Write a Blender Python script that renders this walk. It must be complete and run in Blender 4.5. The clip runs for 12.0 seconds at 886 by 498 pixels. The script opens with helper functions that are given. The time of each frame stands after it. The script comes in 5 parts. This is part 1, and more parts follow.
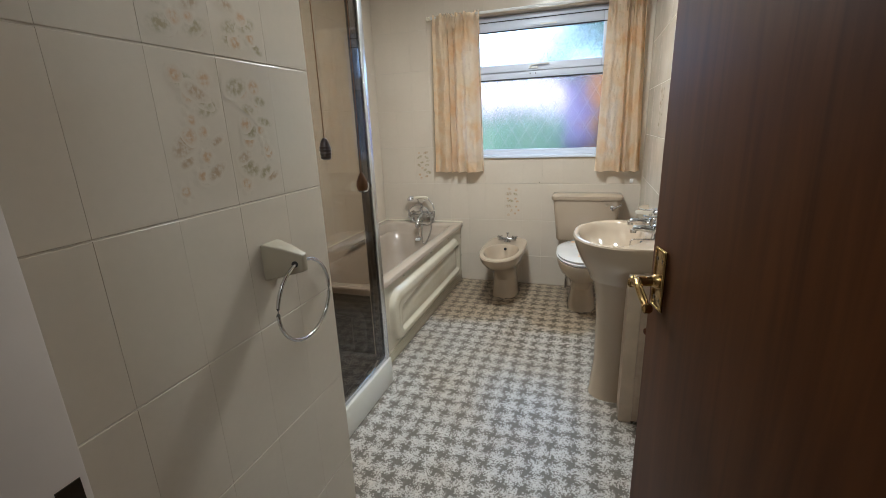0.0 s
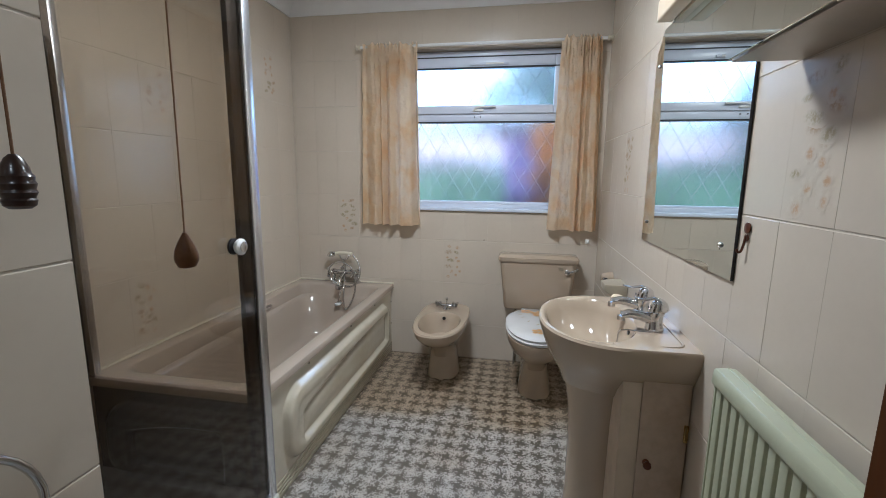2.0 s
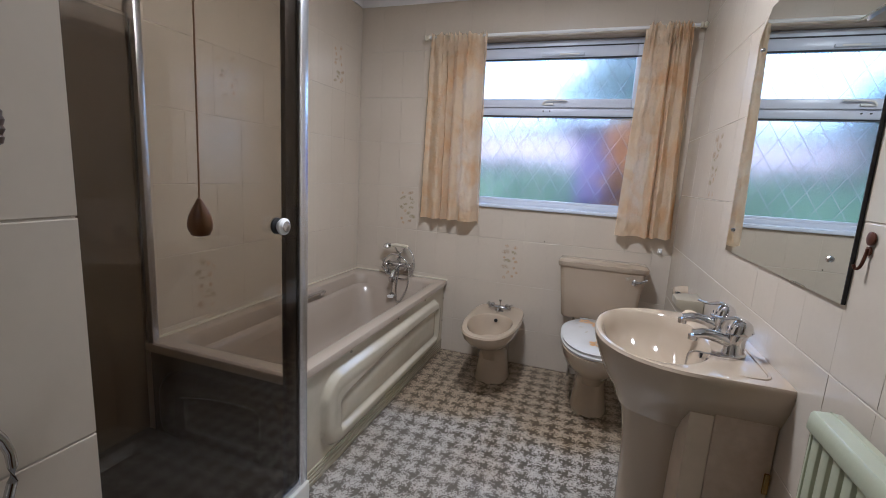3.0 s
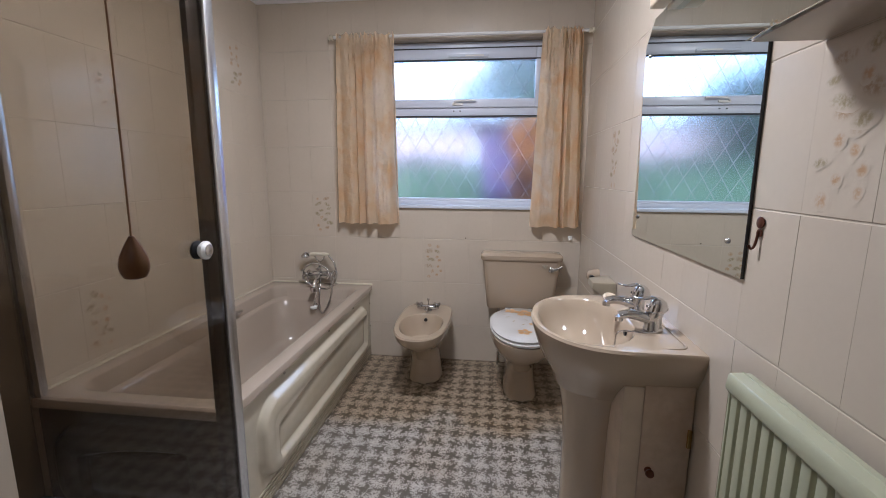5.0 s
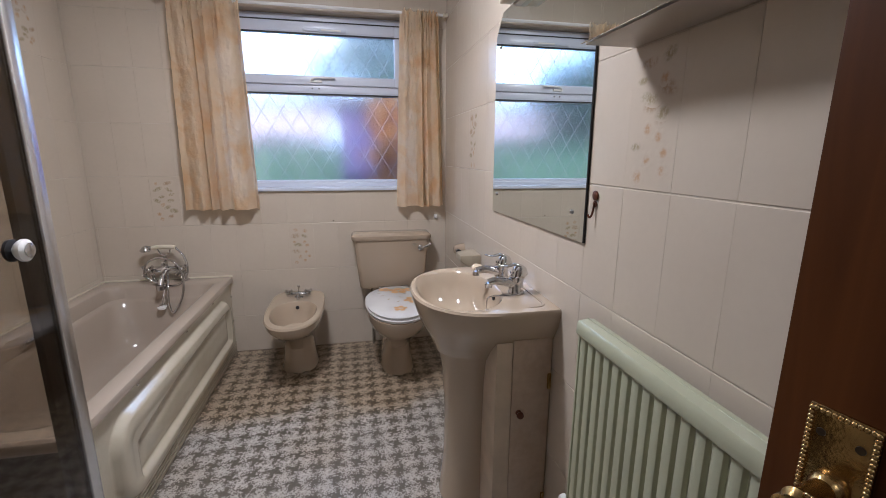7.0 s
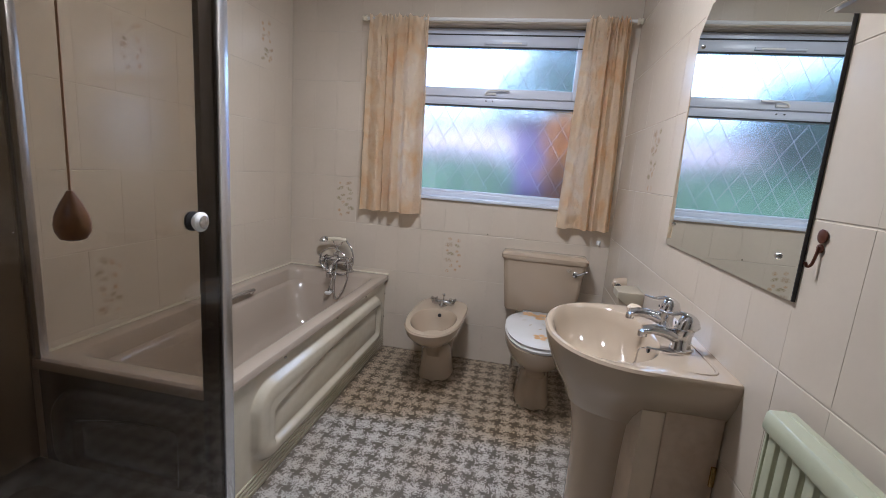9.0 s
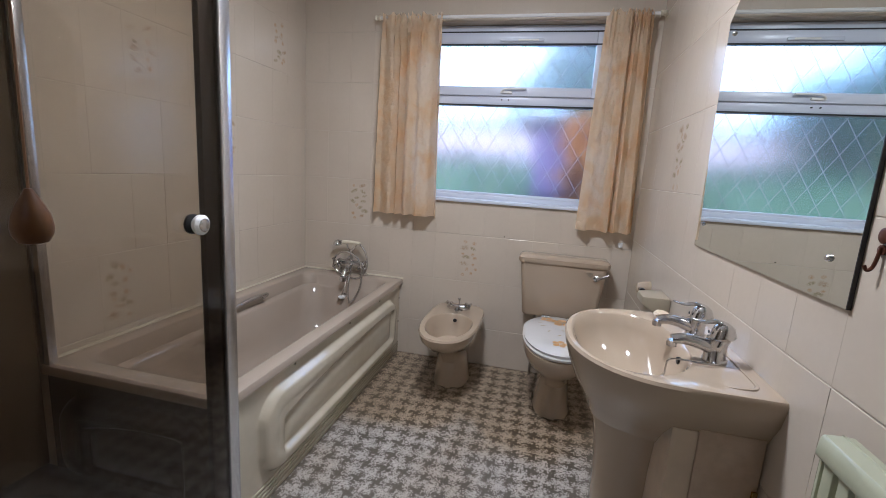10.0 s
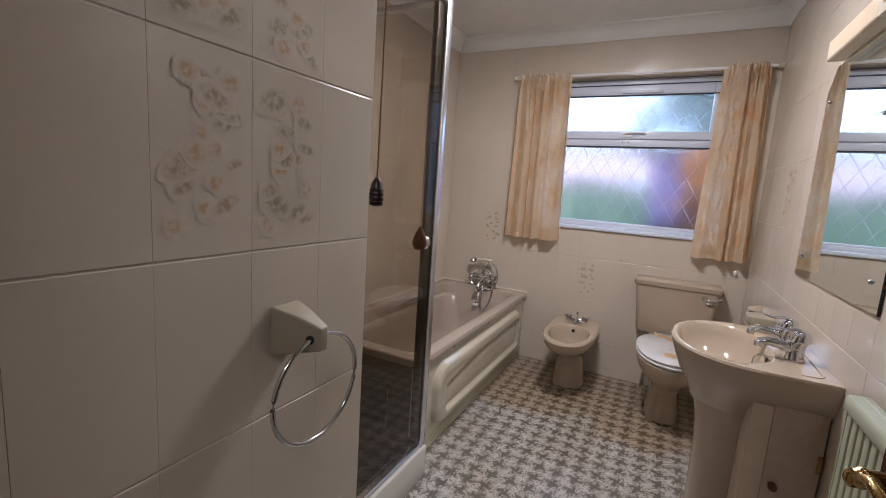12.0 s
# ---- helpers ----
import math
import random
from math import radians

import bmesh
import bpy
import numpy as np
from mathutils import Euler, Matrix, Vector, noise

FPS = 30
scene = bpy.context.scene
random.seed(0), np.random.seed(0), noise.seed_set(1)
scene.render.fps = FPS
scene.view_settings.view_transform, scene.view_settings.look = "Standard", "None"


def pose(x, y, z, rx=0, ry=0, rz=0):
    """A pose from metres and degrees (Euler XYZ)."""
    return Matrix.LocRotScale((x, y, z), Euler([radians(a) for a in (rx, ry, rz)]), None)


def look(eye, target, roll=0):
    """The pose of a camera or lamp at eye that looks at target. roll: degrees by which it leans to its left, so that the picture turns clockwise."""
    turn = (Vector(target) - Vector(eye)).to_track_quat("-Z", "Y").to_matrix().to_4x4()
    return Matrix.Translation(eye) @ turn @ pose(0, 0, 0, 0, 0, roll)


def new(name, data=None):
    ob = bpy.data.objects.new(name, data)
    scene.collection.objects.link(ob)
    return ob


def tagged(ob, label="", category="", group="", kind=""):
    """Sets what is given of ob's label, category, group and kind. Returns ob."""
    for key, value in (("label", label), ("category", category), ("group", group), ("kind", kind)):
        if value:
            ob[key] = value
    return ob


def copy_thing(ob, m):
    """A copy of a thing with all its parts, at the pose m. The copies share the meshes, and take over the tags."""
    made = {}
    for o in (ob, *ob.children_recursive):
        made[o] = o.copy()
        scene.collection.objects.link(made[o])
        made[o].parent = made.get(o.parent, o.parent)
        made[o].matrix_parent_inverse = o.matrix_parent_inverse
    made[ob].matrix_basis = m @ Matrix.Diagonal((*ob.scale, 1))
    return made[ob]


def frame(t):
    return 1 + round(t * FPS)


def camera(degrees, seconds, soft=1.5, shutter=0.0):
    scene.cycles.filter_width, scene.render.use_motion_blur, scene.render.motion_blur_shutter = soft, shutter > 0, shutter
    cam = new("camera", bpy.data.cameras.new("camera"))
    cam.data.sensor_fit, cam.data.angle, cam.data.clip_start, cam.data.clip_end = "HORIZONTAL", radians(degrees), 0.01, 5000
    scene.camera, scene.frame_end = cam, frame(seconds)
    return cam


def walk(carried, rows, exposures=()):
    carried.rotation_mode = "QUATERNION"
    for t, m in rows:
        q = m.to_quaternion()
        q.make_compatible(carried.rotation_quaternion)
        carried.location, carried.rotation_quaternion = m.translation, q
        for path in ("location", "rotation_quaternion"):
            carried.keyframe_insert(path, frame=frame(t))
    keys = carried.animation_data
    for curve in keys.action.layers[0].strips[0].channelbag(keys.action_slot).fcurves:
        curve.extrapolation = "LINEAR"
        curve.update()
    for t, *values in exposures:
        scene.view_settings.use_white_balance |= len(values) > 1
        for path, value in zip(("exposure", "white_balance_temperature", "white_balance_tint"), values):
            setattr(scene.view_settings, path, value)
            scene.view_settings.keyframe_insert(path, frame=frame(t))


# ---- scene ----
cam = camera(91.3, 12.0, 0.6)
PATH = [
    (0, (0.216, 0.251, 1.302), (-0.408, 2.071, 0.756), -2.3),
    (0.5, (0.112, 0.394, 1.298), (-0.154, 2.321, 0.831), -2.6),
    (1, (0.067, 0.571, 1.318), (0.004, 2.53, 0.919), -3.0),
    (1.5, (0.053, 0.732, 1.299), (-0.09, 2.698, 0.962), -1.2),
    (2, (0.084, 0.825, 1.271), (-0.263, 2.766, 0.938), 0.7),
    (2.5, (0.116, 0.896, 1.234), (-0.52, 2.761, 0.892), 3.3),
    (4.3, (0.074, 0.946, 1.248), (-0.409, 2.858, 0.914), 2.6),
    (4.5, (0.055, 0.935, 1.253), (-0.351, 2.864, 0.916), 2.0),
    (5, (0.03, 0.915, 1.26), (-0.201, 2.872, 0.919), 0.4),
    (5.5, (0.016, 0.913, 1.269), (0.071, 2.88, 0.913), -0.8),
    (6, (-0.003, 0.91, 1.262), (0.298, 2.848, 0.87), -1.5),
    (6.5, (-0.014, 0.899, 1.266), (0.375, 2.816, 0.85), -1.8),
    (7, (-0.02, 0.881, 1.264), (0.374, 2.796, 0.839), 0.3),
    (7.5, (-0.012, 0.867, 1.273), (0.148, 2.816, 0.85), 1.7),
    (7.7, (-0.01, 0.859, 1.27), (0.015, 2.816, 0.857), 2.9),
    (9.5, (0.084, 1.075, 1.225), (-0.314, 3.003, 0.869), 3.8),
    (10, (0.071, 1.086, 1.222), (-0.368, 3.005, 0.866), 3.6),
    (10.5, (0.071, 1.03, 1.218), (-0.41, 2.939, 0.862), 3.4),
    (11, (0.075, 0.859, 1.251), (-0.435, 2.765, 0.919), 3.4),
    (11.5, (0.072, 0.683, 1.272), (-0.512, 2.572, 0.97), 3.3),
    (11.8, (0.084, 0.57, 1.275), (-0.666, 2.401, 0.985), 3.5),
    (12, (0.089, 0.515, 1.281), (-0.806, 2.279, 0.991), 3.9),
]
EXPOSURES = [(0.0, 0.78, 5200, 2), (0.5, 0.60, 5050, 3), (1.5, 0.55, 4900, 3), (2.5, 0.33, 4950, 8), (5.0, 0.36, 5150, 13), (7.5, 0.36, 5200, 14), (9.5, 0.38, 5050, 11), (10.5, 0.38, 5100, 13), (11.5, 0.30, 5350, 17), (12.0, 0.32, 5400, 16)]
walk(cam, [(t, look(eye, target, roll)) for t, eye, target, roll in PATH], EXPOSURES)

# ---- world, sun, lamps ----
R, B, L, P = 0.578, 3.724, -1.505, -0.494     # right, back, left wall faces; face of the partition
SHOWER, GLASS, CEIL, COVE = 1.29, -0.745, 2.40, 2.31
DOORWALL = 0.49

world = bpy.data.worlds.new("world")
scene.world = world
scene.cycles.caustics_reflective, scene.cycles.caustics_refractive = True, False
world.use_nodes = True
wn = world.node_tree.nodes
sky = wn.new("ShaderNodeTexSky")
sky.sky_type, sky.sun_disc = "NISHITA", False
sky.sun_elevation, sky.sun_rotation = radians(29), radians(198)
sky.air_density, sky.dust_density = 1.2, 2.5
wn["Background"].inputs["Strength"].default_value = 0.15
world.node_tree.links.new(sky.outputs["Color"], wn["Background"].inputs["Color"])


def lamp(name, kind, m, power, color, **settings):
    data = bpy.data.lights.new(name, kind)
    data.energy, data.color = power, color
    for key, value in settings.items():
        if key == "size":
            data.shape, data.size = "DISK", value
        elif key == "angle":
            data.angle = value
    ob = new(name, data)
    ob.matrix_world = m
    return ob


lamp("sun", "SUN", look((-4, -6, 7), (0, 6, 0)), 4.0, (1.0, 0.95, 0.88), angle=radians(3))
LAMP = (-0.25, 2.36)
lamp("ceiling_bulb", "AREA", pose(LAMP[0], LAMP[1], CEIL - 0.098), 19, (1.0, 0.885, 0.75), size=0.3)
# Unseen fill lamp added in the hall to brighten the partition and door.
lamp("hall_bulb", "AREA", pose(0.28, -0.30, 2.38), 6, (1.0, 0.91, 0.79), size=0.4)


# ---- mesh helpers ----
def part(name, bm, material, parent, label="", smooth=True, sharp=38):
    """One bmesh as one mesh object under a thing or a part."""
    bmesh.ops.recalc_face_normals(bm, faces=bm.faces)
    me = bpy.data.meshes.new(name)
    bm.to_mesh(me)
    bm.free()
    me.materials.append(material)
    if smooth:
        me.shade_smooth()
        me.set_sharp_from_angle(angle=radians(sharp))
    ob = new(name, me)
    ob.parent = parent
    return tagged(ob, label)


def thing(name, at, label, category, group="", rz=0):
    ob = new(name)
    ob.empty_display_size = 0.05
    ob.matrix_world = pose(*at, 0, 0, rz)
    return tagged(ob, label, category, group)


def box(x0, x1, y0, y1, z0, z1, bevel=0.0, bm=None, seg=2):
    bm = bm or bmesh.new()
    v = [bm.verts.new((x, y, z)) for x in (x0, x1) for y in (y0, y1) for z in (z0, z1)]
    faces = [bm.faces.new([v[i] for i in q]) for q in ((0, 1, 3, 2), (4, 6, 7, 5), (0, 4, 5, 1), (2, 3, 7, 6), (0, 2, 6, 4), (1, 5, 7, 3))]
    if bevel:
        edges = list({e for f in faces for e in f.edges})
        bmesh.ops.bevel(bm, geom=edges, offset=bevel, segments=seg, affect="EDGES", profile=0.5)
    return bm


def loft(rings, bm=None, closed=True, cap0=False, cap1=False):
    """Skin over rings of points."""
    bm = bm or bmesh.new()
    rows = [[bm.verts.new(p) for p in ring] for ring in rings]
    n = len(rows[0])
    for a, b in zip(rows, rows[1:]):
        for i in range(n if closed else n - 1):
            j = (i + 1) % n
            bm.faces.new((a[i], a[j], b[j], b[i]))
    if cap0:
        bm.faces.new(rows[0][::-1])
    if cap1:
        bm.faces.new(rows[-1])
    return bm


def lathe(profile, at=(0, 0, 0), axis="z", n=24, bm=None, caps=True):
    """Turned shape: profile rows are (radius, height along the axis)."""
    rings = []
    for r, h in profile:
        ring = []
        for i in range(n):
            c, s = r * math.cos(2 * math.pi * i / n), r * math.sin(2 * math.pi * i / n)
            p = {"z": (c, s, h), "x": (h, c, s), "y": (c, h, s)}[axis]
            ring.append(tuple(a + b for a, b in zip(at, p)))
        rings.append(ring)
    return loft(rings, bm, True, caps, caps)


def smooth_path(points, steps=6):
    pts = [Vector(p) for p in points]
    if len(pts) < 3:
        return pts
    out = []
    ext = [2 * pts[0] - pts[1], *pts, 2 * pts[-1] - pts[-2]]
    for a, b, c, d in zip(ext, ext[1:], ext[2:], ext[3:]):
        for k in range(steps):
            t = k / steps
            out.append(0.5 * (2 * b + (c - a) * t + (2 * a - 5 * b + 4 * c - d) * t * t + (3 * b - a - 3 * c + d) * t ** 3))
    out.append(pts[-1])
    return out


def tube(points, r, n=10, steps=6, bm=None, ends=None, flat=1.0):
    """A round bar along a smooth path; ends gives the radius at the far end; flat squashes its height."""
    path = smooth_path(points, steps)
    rings = []
    for i, p in enumerate(path):
        d = (path[min(i + 1, len(path) - 1)] - path[max(i - 1, 0)]).normalized()
        side = d.cross(Vector((0, 0, 1)))
        side = side.normalized() if side.length > 0.05 else d.cross(Vector((0, 1, 0))).normalized()
        up = side.cross(d)
        rr = r if ends is None else r + (ends - r) * i / (len(path) - 1)
        rings.append([p + side * rr * math.cos(2 * math.pi * k / n) + up * rr * flat * math.sin(2 * math.pi * k / n) for k in range(n)])
    return loft(rings, bm, True, True, True)


def oval(cx, cy, z, rx, ry, n=40, power=2.0, ry2=None, back=None):
    """A superellipse ring; ry2 and back are the half length and squareness towards +y."""
    ring = []
    for i in range(n):
        a = 2 * math.pi * i / n
        c, s = math.cos(a), math.sin(a)
        p = back if back and s > 0 else power
        k = (abs(c) ** p + abs(s) ** p) ** (-1 / p)
        ring.append((cx + rx * k * c, cy + (ry2 if ry2 and s > 0 else ry) * k * s, z))
    return ring


def slab(outline, z0, z1, bevel=0.0, bm=None):
    bm = bm or bmesh.new()
    low = [bm.verts.new((x, y, z0)) for x, y in outline]
    top = [bm.verts.new((x, y, z1)) for x, y in outline]
    n = len(low)
    faces = [bm.faces.new(low[::-1]), bm.faces.new(top)]
    for i in range(n):
        j = (i + 1) % n
        faces.append(bm.faces.new((low[i], low[j], top[j], top[i])))
    if bevel:
        bmesh.ops.bevel(bm, geom=list({e for f in faces[:2] for e in f.edges}), offset=bevel, segments=3, affect="EDGES", profile=0.5)
    return bm


def moved(bm, m):
    bmesh.ops.transform(bm, matrix=m, verts=bm.verts)
    return bm


# ---- materials ----
def shader(name, color, rough=0.5, metal=0.0, spec=0.5, vary=0.0, vary_scale=8.0, tint=None, grain=0.0, grain_scale=180.0, bump=0.0, bump_scale=60.0, coat=0.0, random_piece=0.0, rough_vary=0.0):
    """Principled surface; large and small noise vary the colour, a third one the relief."""
    mat = bpy.data.materials.new(name)
    mat.use_nodes = True
    nt = mat.node_tree
    b = nt.nodes["Principled BSDF"]
    b.inputs["Roughness"].default_value = rough
    b.inputs["Metallic"].default_value = metal
    b.inputs["Specular IOR Level"].default_value = spec
    b.inputs["Coat Weight"].default_value = coat
    b.inputs["Coat Roughness"].default_value = 0.08
    b.inputs["Base Color"].default_value = (*color, 1)
    coord = nt.nodes.new("ShaderNodeTexCoord")

    def noise_at(scale, detail=4.0):
        n = nt.nodes.new("ShaderNodeTexNoise")
        n.inputs["Scale"].default_value, n.inputs["Detail"].default_value = scale, detail
        geo = nt.nodes.new("ShaderNodeNewGeometry")
        nt.links.new(geo.outputs["Position"], n.inputs["Vector"])
        return n

    def mixed(a, second, factor):
        m = nt.nodes.new("ShaderNodeMix")
        m.data_type = "RGBA"
        if isinstance(a, tuple):
            m.inputs[6].default_value = (*a, 1)
        else:
            nt.links.new(a, m.inputs[6])
        m.inputs[7].default_value = (*second, 1)
        nt.links.new(factor, m.inputs[0])
        return m.outputs[2]

    def scaled(value, low, high, lo_out, hi_out):
        r = nt.nodes.new("ShaderNodeMapRange")
        for i, v in enumerate((low, high, lo_out, hi_out), 1):
            r.inputs[i].default_value = v
        nt.links.new(value, r.inputs[0])
        return r.outputs[0]

    col = color
    if vary:
        col = mixed(col, tint or tuple(c * 0.6 for c in color), scaled(noise_at(vary_scale).outputs["Fac"], 0.35, 0.75, 0.0, vary))
    if grain:
        col = mixed(col, tuple(c * 0.5 for c in color), scaled(noise_at(grain_scale, 6.0).outputs["Fac"], 0.4, 0.8, 0.0, grain))
    if random_piece:
        info = nt.nodes.new("ShaderNodeObjectInfo")
        col = mixed(col, tuple(c * 0.8 for c in color), scaled(info.outputs["Random"], 0.0, 1.0, 0.0, random_piece))
    if not isinstance(col, tuple):
        nt.links.new(col, b.inputs["Base Color"])
    if rough_vary:
        nt.links.new(scaled(noise_at(vary_scale * 2.2).outputs["Fac"], 0.3, 0.75, rough, rough + rough_vary), b.inputs["Roughness"])
    if bump:
        n = nt.nodes.new("ShaderNodeBump")
        n.inputs["Strength"].default_value, n.inputs["Distance"].default_value = bump, 0.004
        nt.links.new(noise_at(bump_scale).outputs["Fac"], n.inputs["Height"])
        nt.links.new(n.outputs["Normal"], b.inputs["Normal"])
    return mat


TILE = shader("glazed_tile", (0.616, 0.541, 0.440), 0.13, vary=0.5, vary_scale=3.0, tint=(0.545, 0.468, 0.370), grain=0.05, grain_scale=60, bump=0.05, bump_scale=28, random_piece=0.12, rough_vary=0.10)
GROUT = shader("grout", (0.62, 0.56, 0.475), 0.9, vary=0.7, vary_scale=5, tint=(0.46, 0.39, 0.31), grain=0.15)
LEAF = shader("motif_leaf", (0.37, 0.33, 0.24), 0.6, vary=0.9, vary_scale=40, tint=(0.54, 0.49, 0.42), bump=0.3, bump_scale=150)
CEILING = shader("ceiling_paint", (0.80, 0.79, 0.77), 0.8, vary=0.2, vary_scale=4, bump=0.5, bump_scale=90)
CERAMIC = shader("mink_ceramic", (0.440, 0.352, 0.256), 0.07, vary=0.2, vary_scale=6, tint=(0.38, 0.295, 0.215), coat=0.4)
ACRYLIC = shader("bath_acrylic", (0.415, 0.345, 0.276), 0.09, vary=0.2, vary_scale=5, tint=(0.36, 0.30, 0.25), coat=0.3, rough_vary=0.08)
PANEL = shader("bath_panel_plastic", (0.57, 0.515, 0.40), 0.13, vary=0.6, vary_scale=3, tint=(0.48, 0.405, 0.285), grain=0.12, grain_scale=22, coat=0.2)
# Cream moulding's end; the shower's shade is put into this dark brown.
SHADEPANEL = shader("shaded_end_panel", (0.052, 0.037, 0.021), 0.3, vary=0.5, vary_scale=10, tint=(0.025, 0.018, 0.012))
LININGBOARD = shader("brown_laminate", (0.150, 0.115, 0.075), 0.35, vary=0.6, vary_scale=7, tint=(0.11, 0.08, 0.05))
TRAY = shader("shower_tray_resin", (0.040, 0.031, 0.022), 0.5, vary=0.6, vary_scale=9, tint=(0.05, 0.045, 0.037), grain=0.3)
TRAYWHITE = shader("tray_front", (0.66, 0.64, 0.57), 0.3, vary=0.3, vary_scale=7, tint=(0.56, 0.52, 0.43))
HOLDER = shader("beige_holder", (0.37, 0.32, 0.23), 0.38, vary=0.2, vary_scale=12, tint=(0.40, 0.34, 0.27))
CHROME = shader("chrome", (0.64, 0.64, 0.65), 0.11, 1.0, vary=0.2, vary_scale=30, rough_vary=0.12)
BRASS = shader("aged_brass", (0.48, 0.325, 0.125), 0.25, 1.0, vary=0.6, vary_scale=60, tint=(0.22, 0.13, 0.05), bump=0.15, bump_scale=200)
ALU = shader("satin_aluminium", (0.78, 0.80, 0.85), 0.26, 1.0, vary=0.15, vary_scale=20)
BLACK = shader("black_seal", (0.012, 0.011, 0.011), 0.45)
UPVC = shader("white_upvc", (0.66, 0.70, 0.81), 0.3, vary=0.1, vary_scale=10)
GASKET = shader("rubber_gasket", (0.03, 0.03, 0.035), 0.6)
RADIATOR = shader("radiator_enamel", (0.45, 0.465, 0.325), 0.28, vary=0.35, vary_scale=9, tint=(0.42, 0.41, 0.28), bump=0.06, bump_scale=120)
VENEER = shader("marbled_laminate", (0.50, 0.385, 0.285), 0.4, vary=0.9, vary_scale=16, tint=(0.58, 0.48, 0.38), grain=0.25, grain_scale=40)
WHITEBOARD = shader("white_board", (0.62, 0.51, 0.39), 0.5, vary=0.4, vary_scale=14)
CREAMPLASTIC = shader("cream_plastic", (0.72, 0.66, 0.52), 0.35, vary=0.2, vary_scale=12)
CABINET = shader("beige_cabinet", (0.46, 0.39, 0.32), 0.4, vary=0.3, vary_scale=10)
LAMPBODY = shader("yellowed_plastic", (0.66, 0.53, 0.37), 0.35, vary=0.3, vary_scale=12, tint=(0.7, 0.66, 0.55))
BRONZE = shader("bronze_hook", (0.13, 0.05, 0.03), 0.3, 0.6)
ACORN = shader("turned_wood", (0.105, 0.046, 0.013), 0.45, spec=0.25, vary=0.6, vary_scale=50, tint=(0.055, 0.018, 0.008))
ACORNDARK = shader("dark_turned_wood", (0.028, 0.014, 0.010), 0.3, vary=0.5, vary_scale=50, tint=(0.05, 0.02, 0.012), coat=0.3)
DIRTYSEAL = shader("dirty_sealant", (0.09, 0.07, 0.05), 0.8, vary=0.8, vary_scale=40, tint=(0.30, 0.26, 0.20))
CORD = shader("brown_cord", (0.20, 0.105, 0.05), 0.9, grain=0.4, grain_scale=400)
SEAT = shader("seat_lid_white", (0.70, 0.69, 0.68), 0.2, vary=0.2, vary_scale=8)
ORANGE = shader("faded_orange_print", (0.60, 0.33, 0.12), 0.3, vary=0.6, vary_scale=60, tint=(0.66, 0.48, 0.28))
LINING = shader("painted_lining", (0.66, 0.57, 0.49), 0.5, vary=0.3, vary_scale=6)
PLASTER = shader("hall_plaster", (0.55, 0.50, 0.44), 0.9, vary=0.3, vary_scale=3, bump=0.2)
CARPET = shader("hall_carpet", (0.20, 0.15, 0.11), 0.95, vary=0.5, vary_scale=30, grain=0.5, grain_scale=300, bump=0.6, bump_scale=300)
SOAPWHITE = shader("white_soap", (0.8, 0.79, 0.77), 0.4)
LATCH = shader("dark_latch", (0.06, 0.045, 0.03), 0.35, 0.7)
HEDGE = shader("hedge_green", (0.13, 0.22, 0.15), 0.8, vary=0.9, vary_scale=3, tint=(0.20, 0.28, 0.20))
LAWN = shader("lawn_green", (0.08, 0.12, 0.045), 0.9, vary=0.7, vary_scale=2)
BRICK = shader("far_brick", (0.80, 0.60, 0.70), 0.9, vary=0.5, vary_scale=2)
SHED = shader("shed_boards", (0.20, 0.15, 0.32), 0.8, vary=0.6, vary_scale=4)
AUTUMN = shader("autumn_leaves", (0.85, 0.42, 0.12), 0.7, vary=0.8, vary_scale=9, tint=(0.35, 0.12, 0.05))
BARK = shader("bark", (0.12, 0.09, 0.07), 0.9, vary=0.5, vary_scale=20)
ROOFTILE = shader("roof_tiles", (0.16, 0.10, 0.09), 0.8, vary=0.5, vary_scale=5)


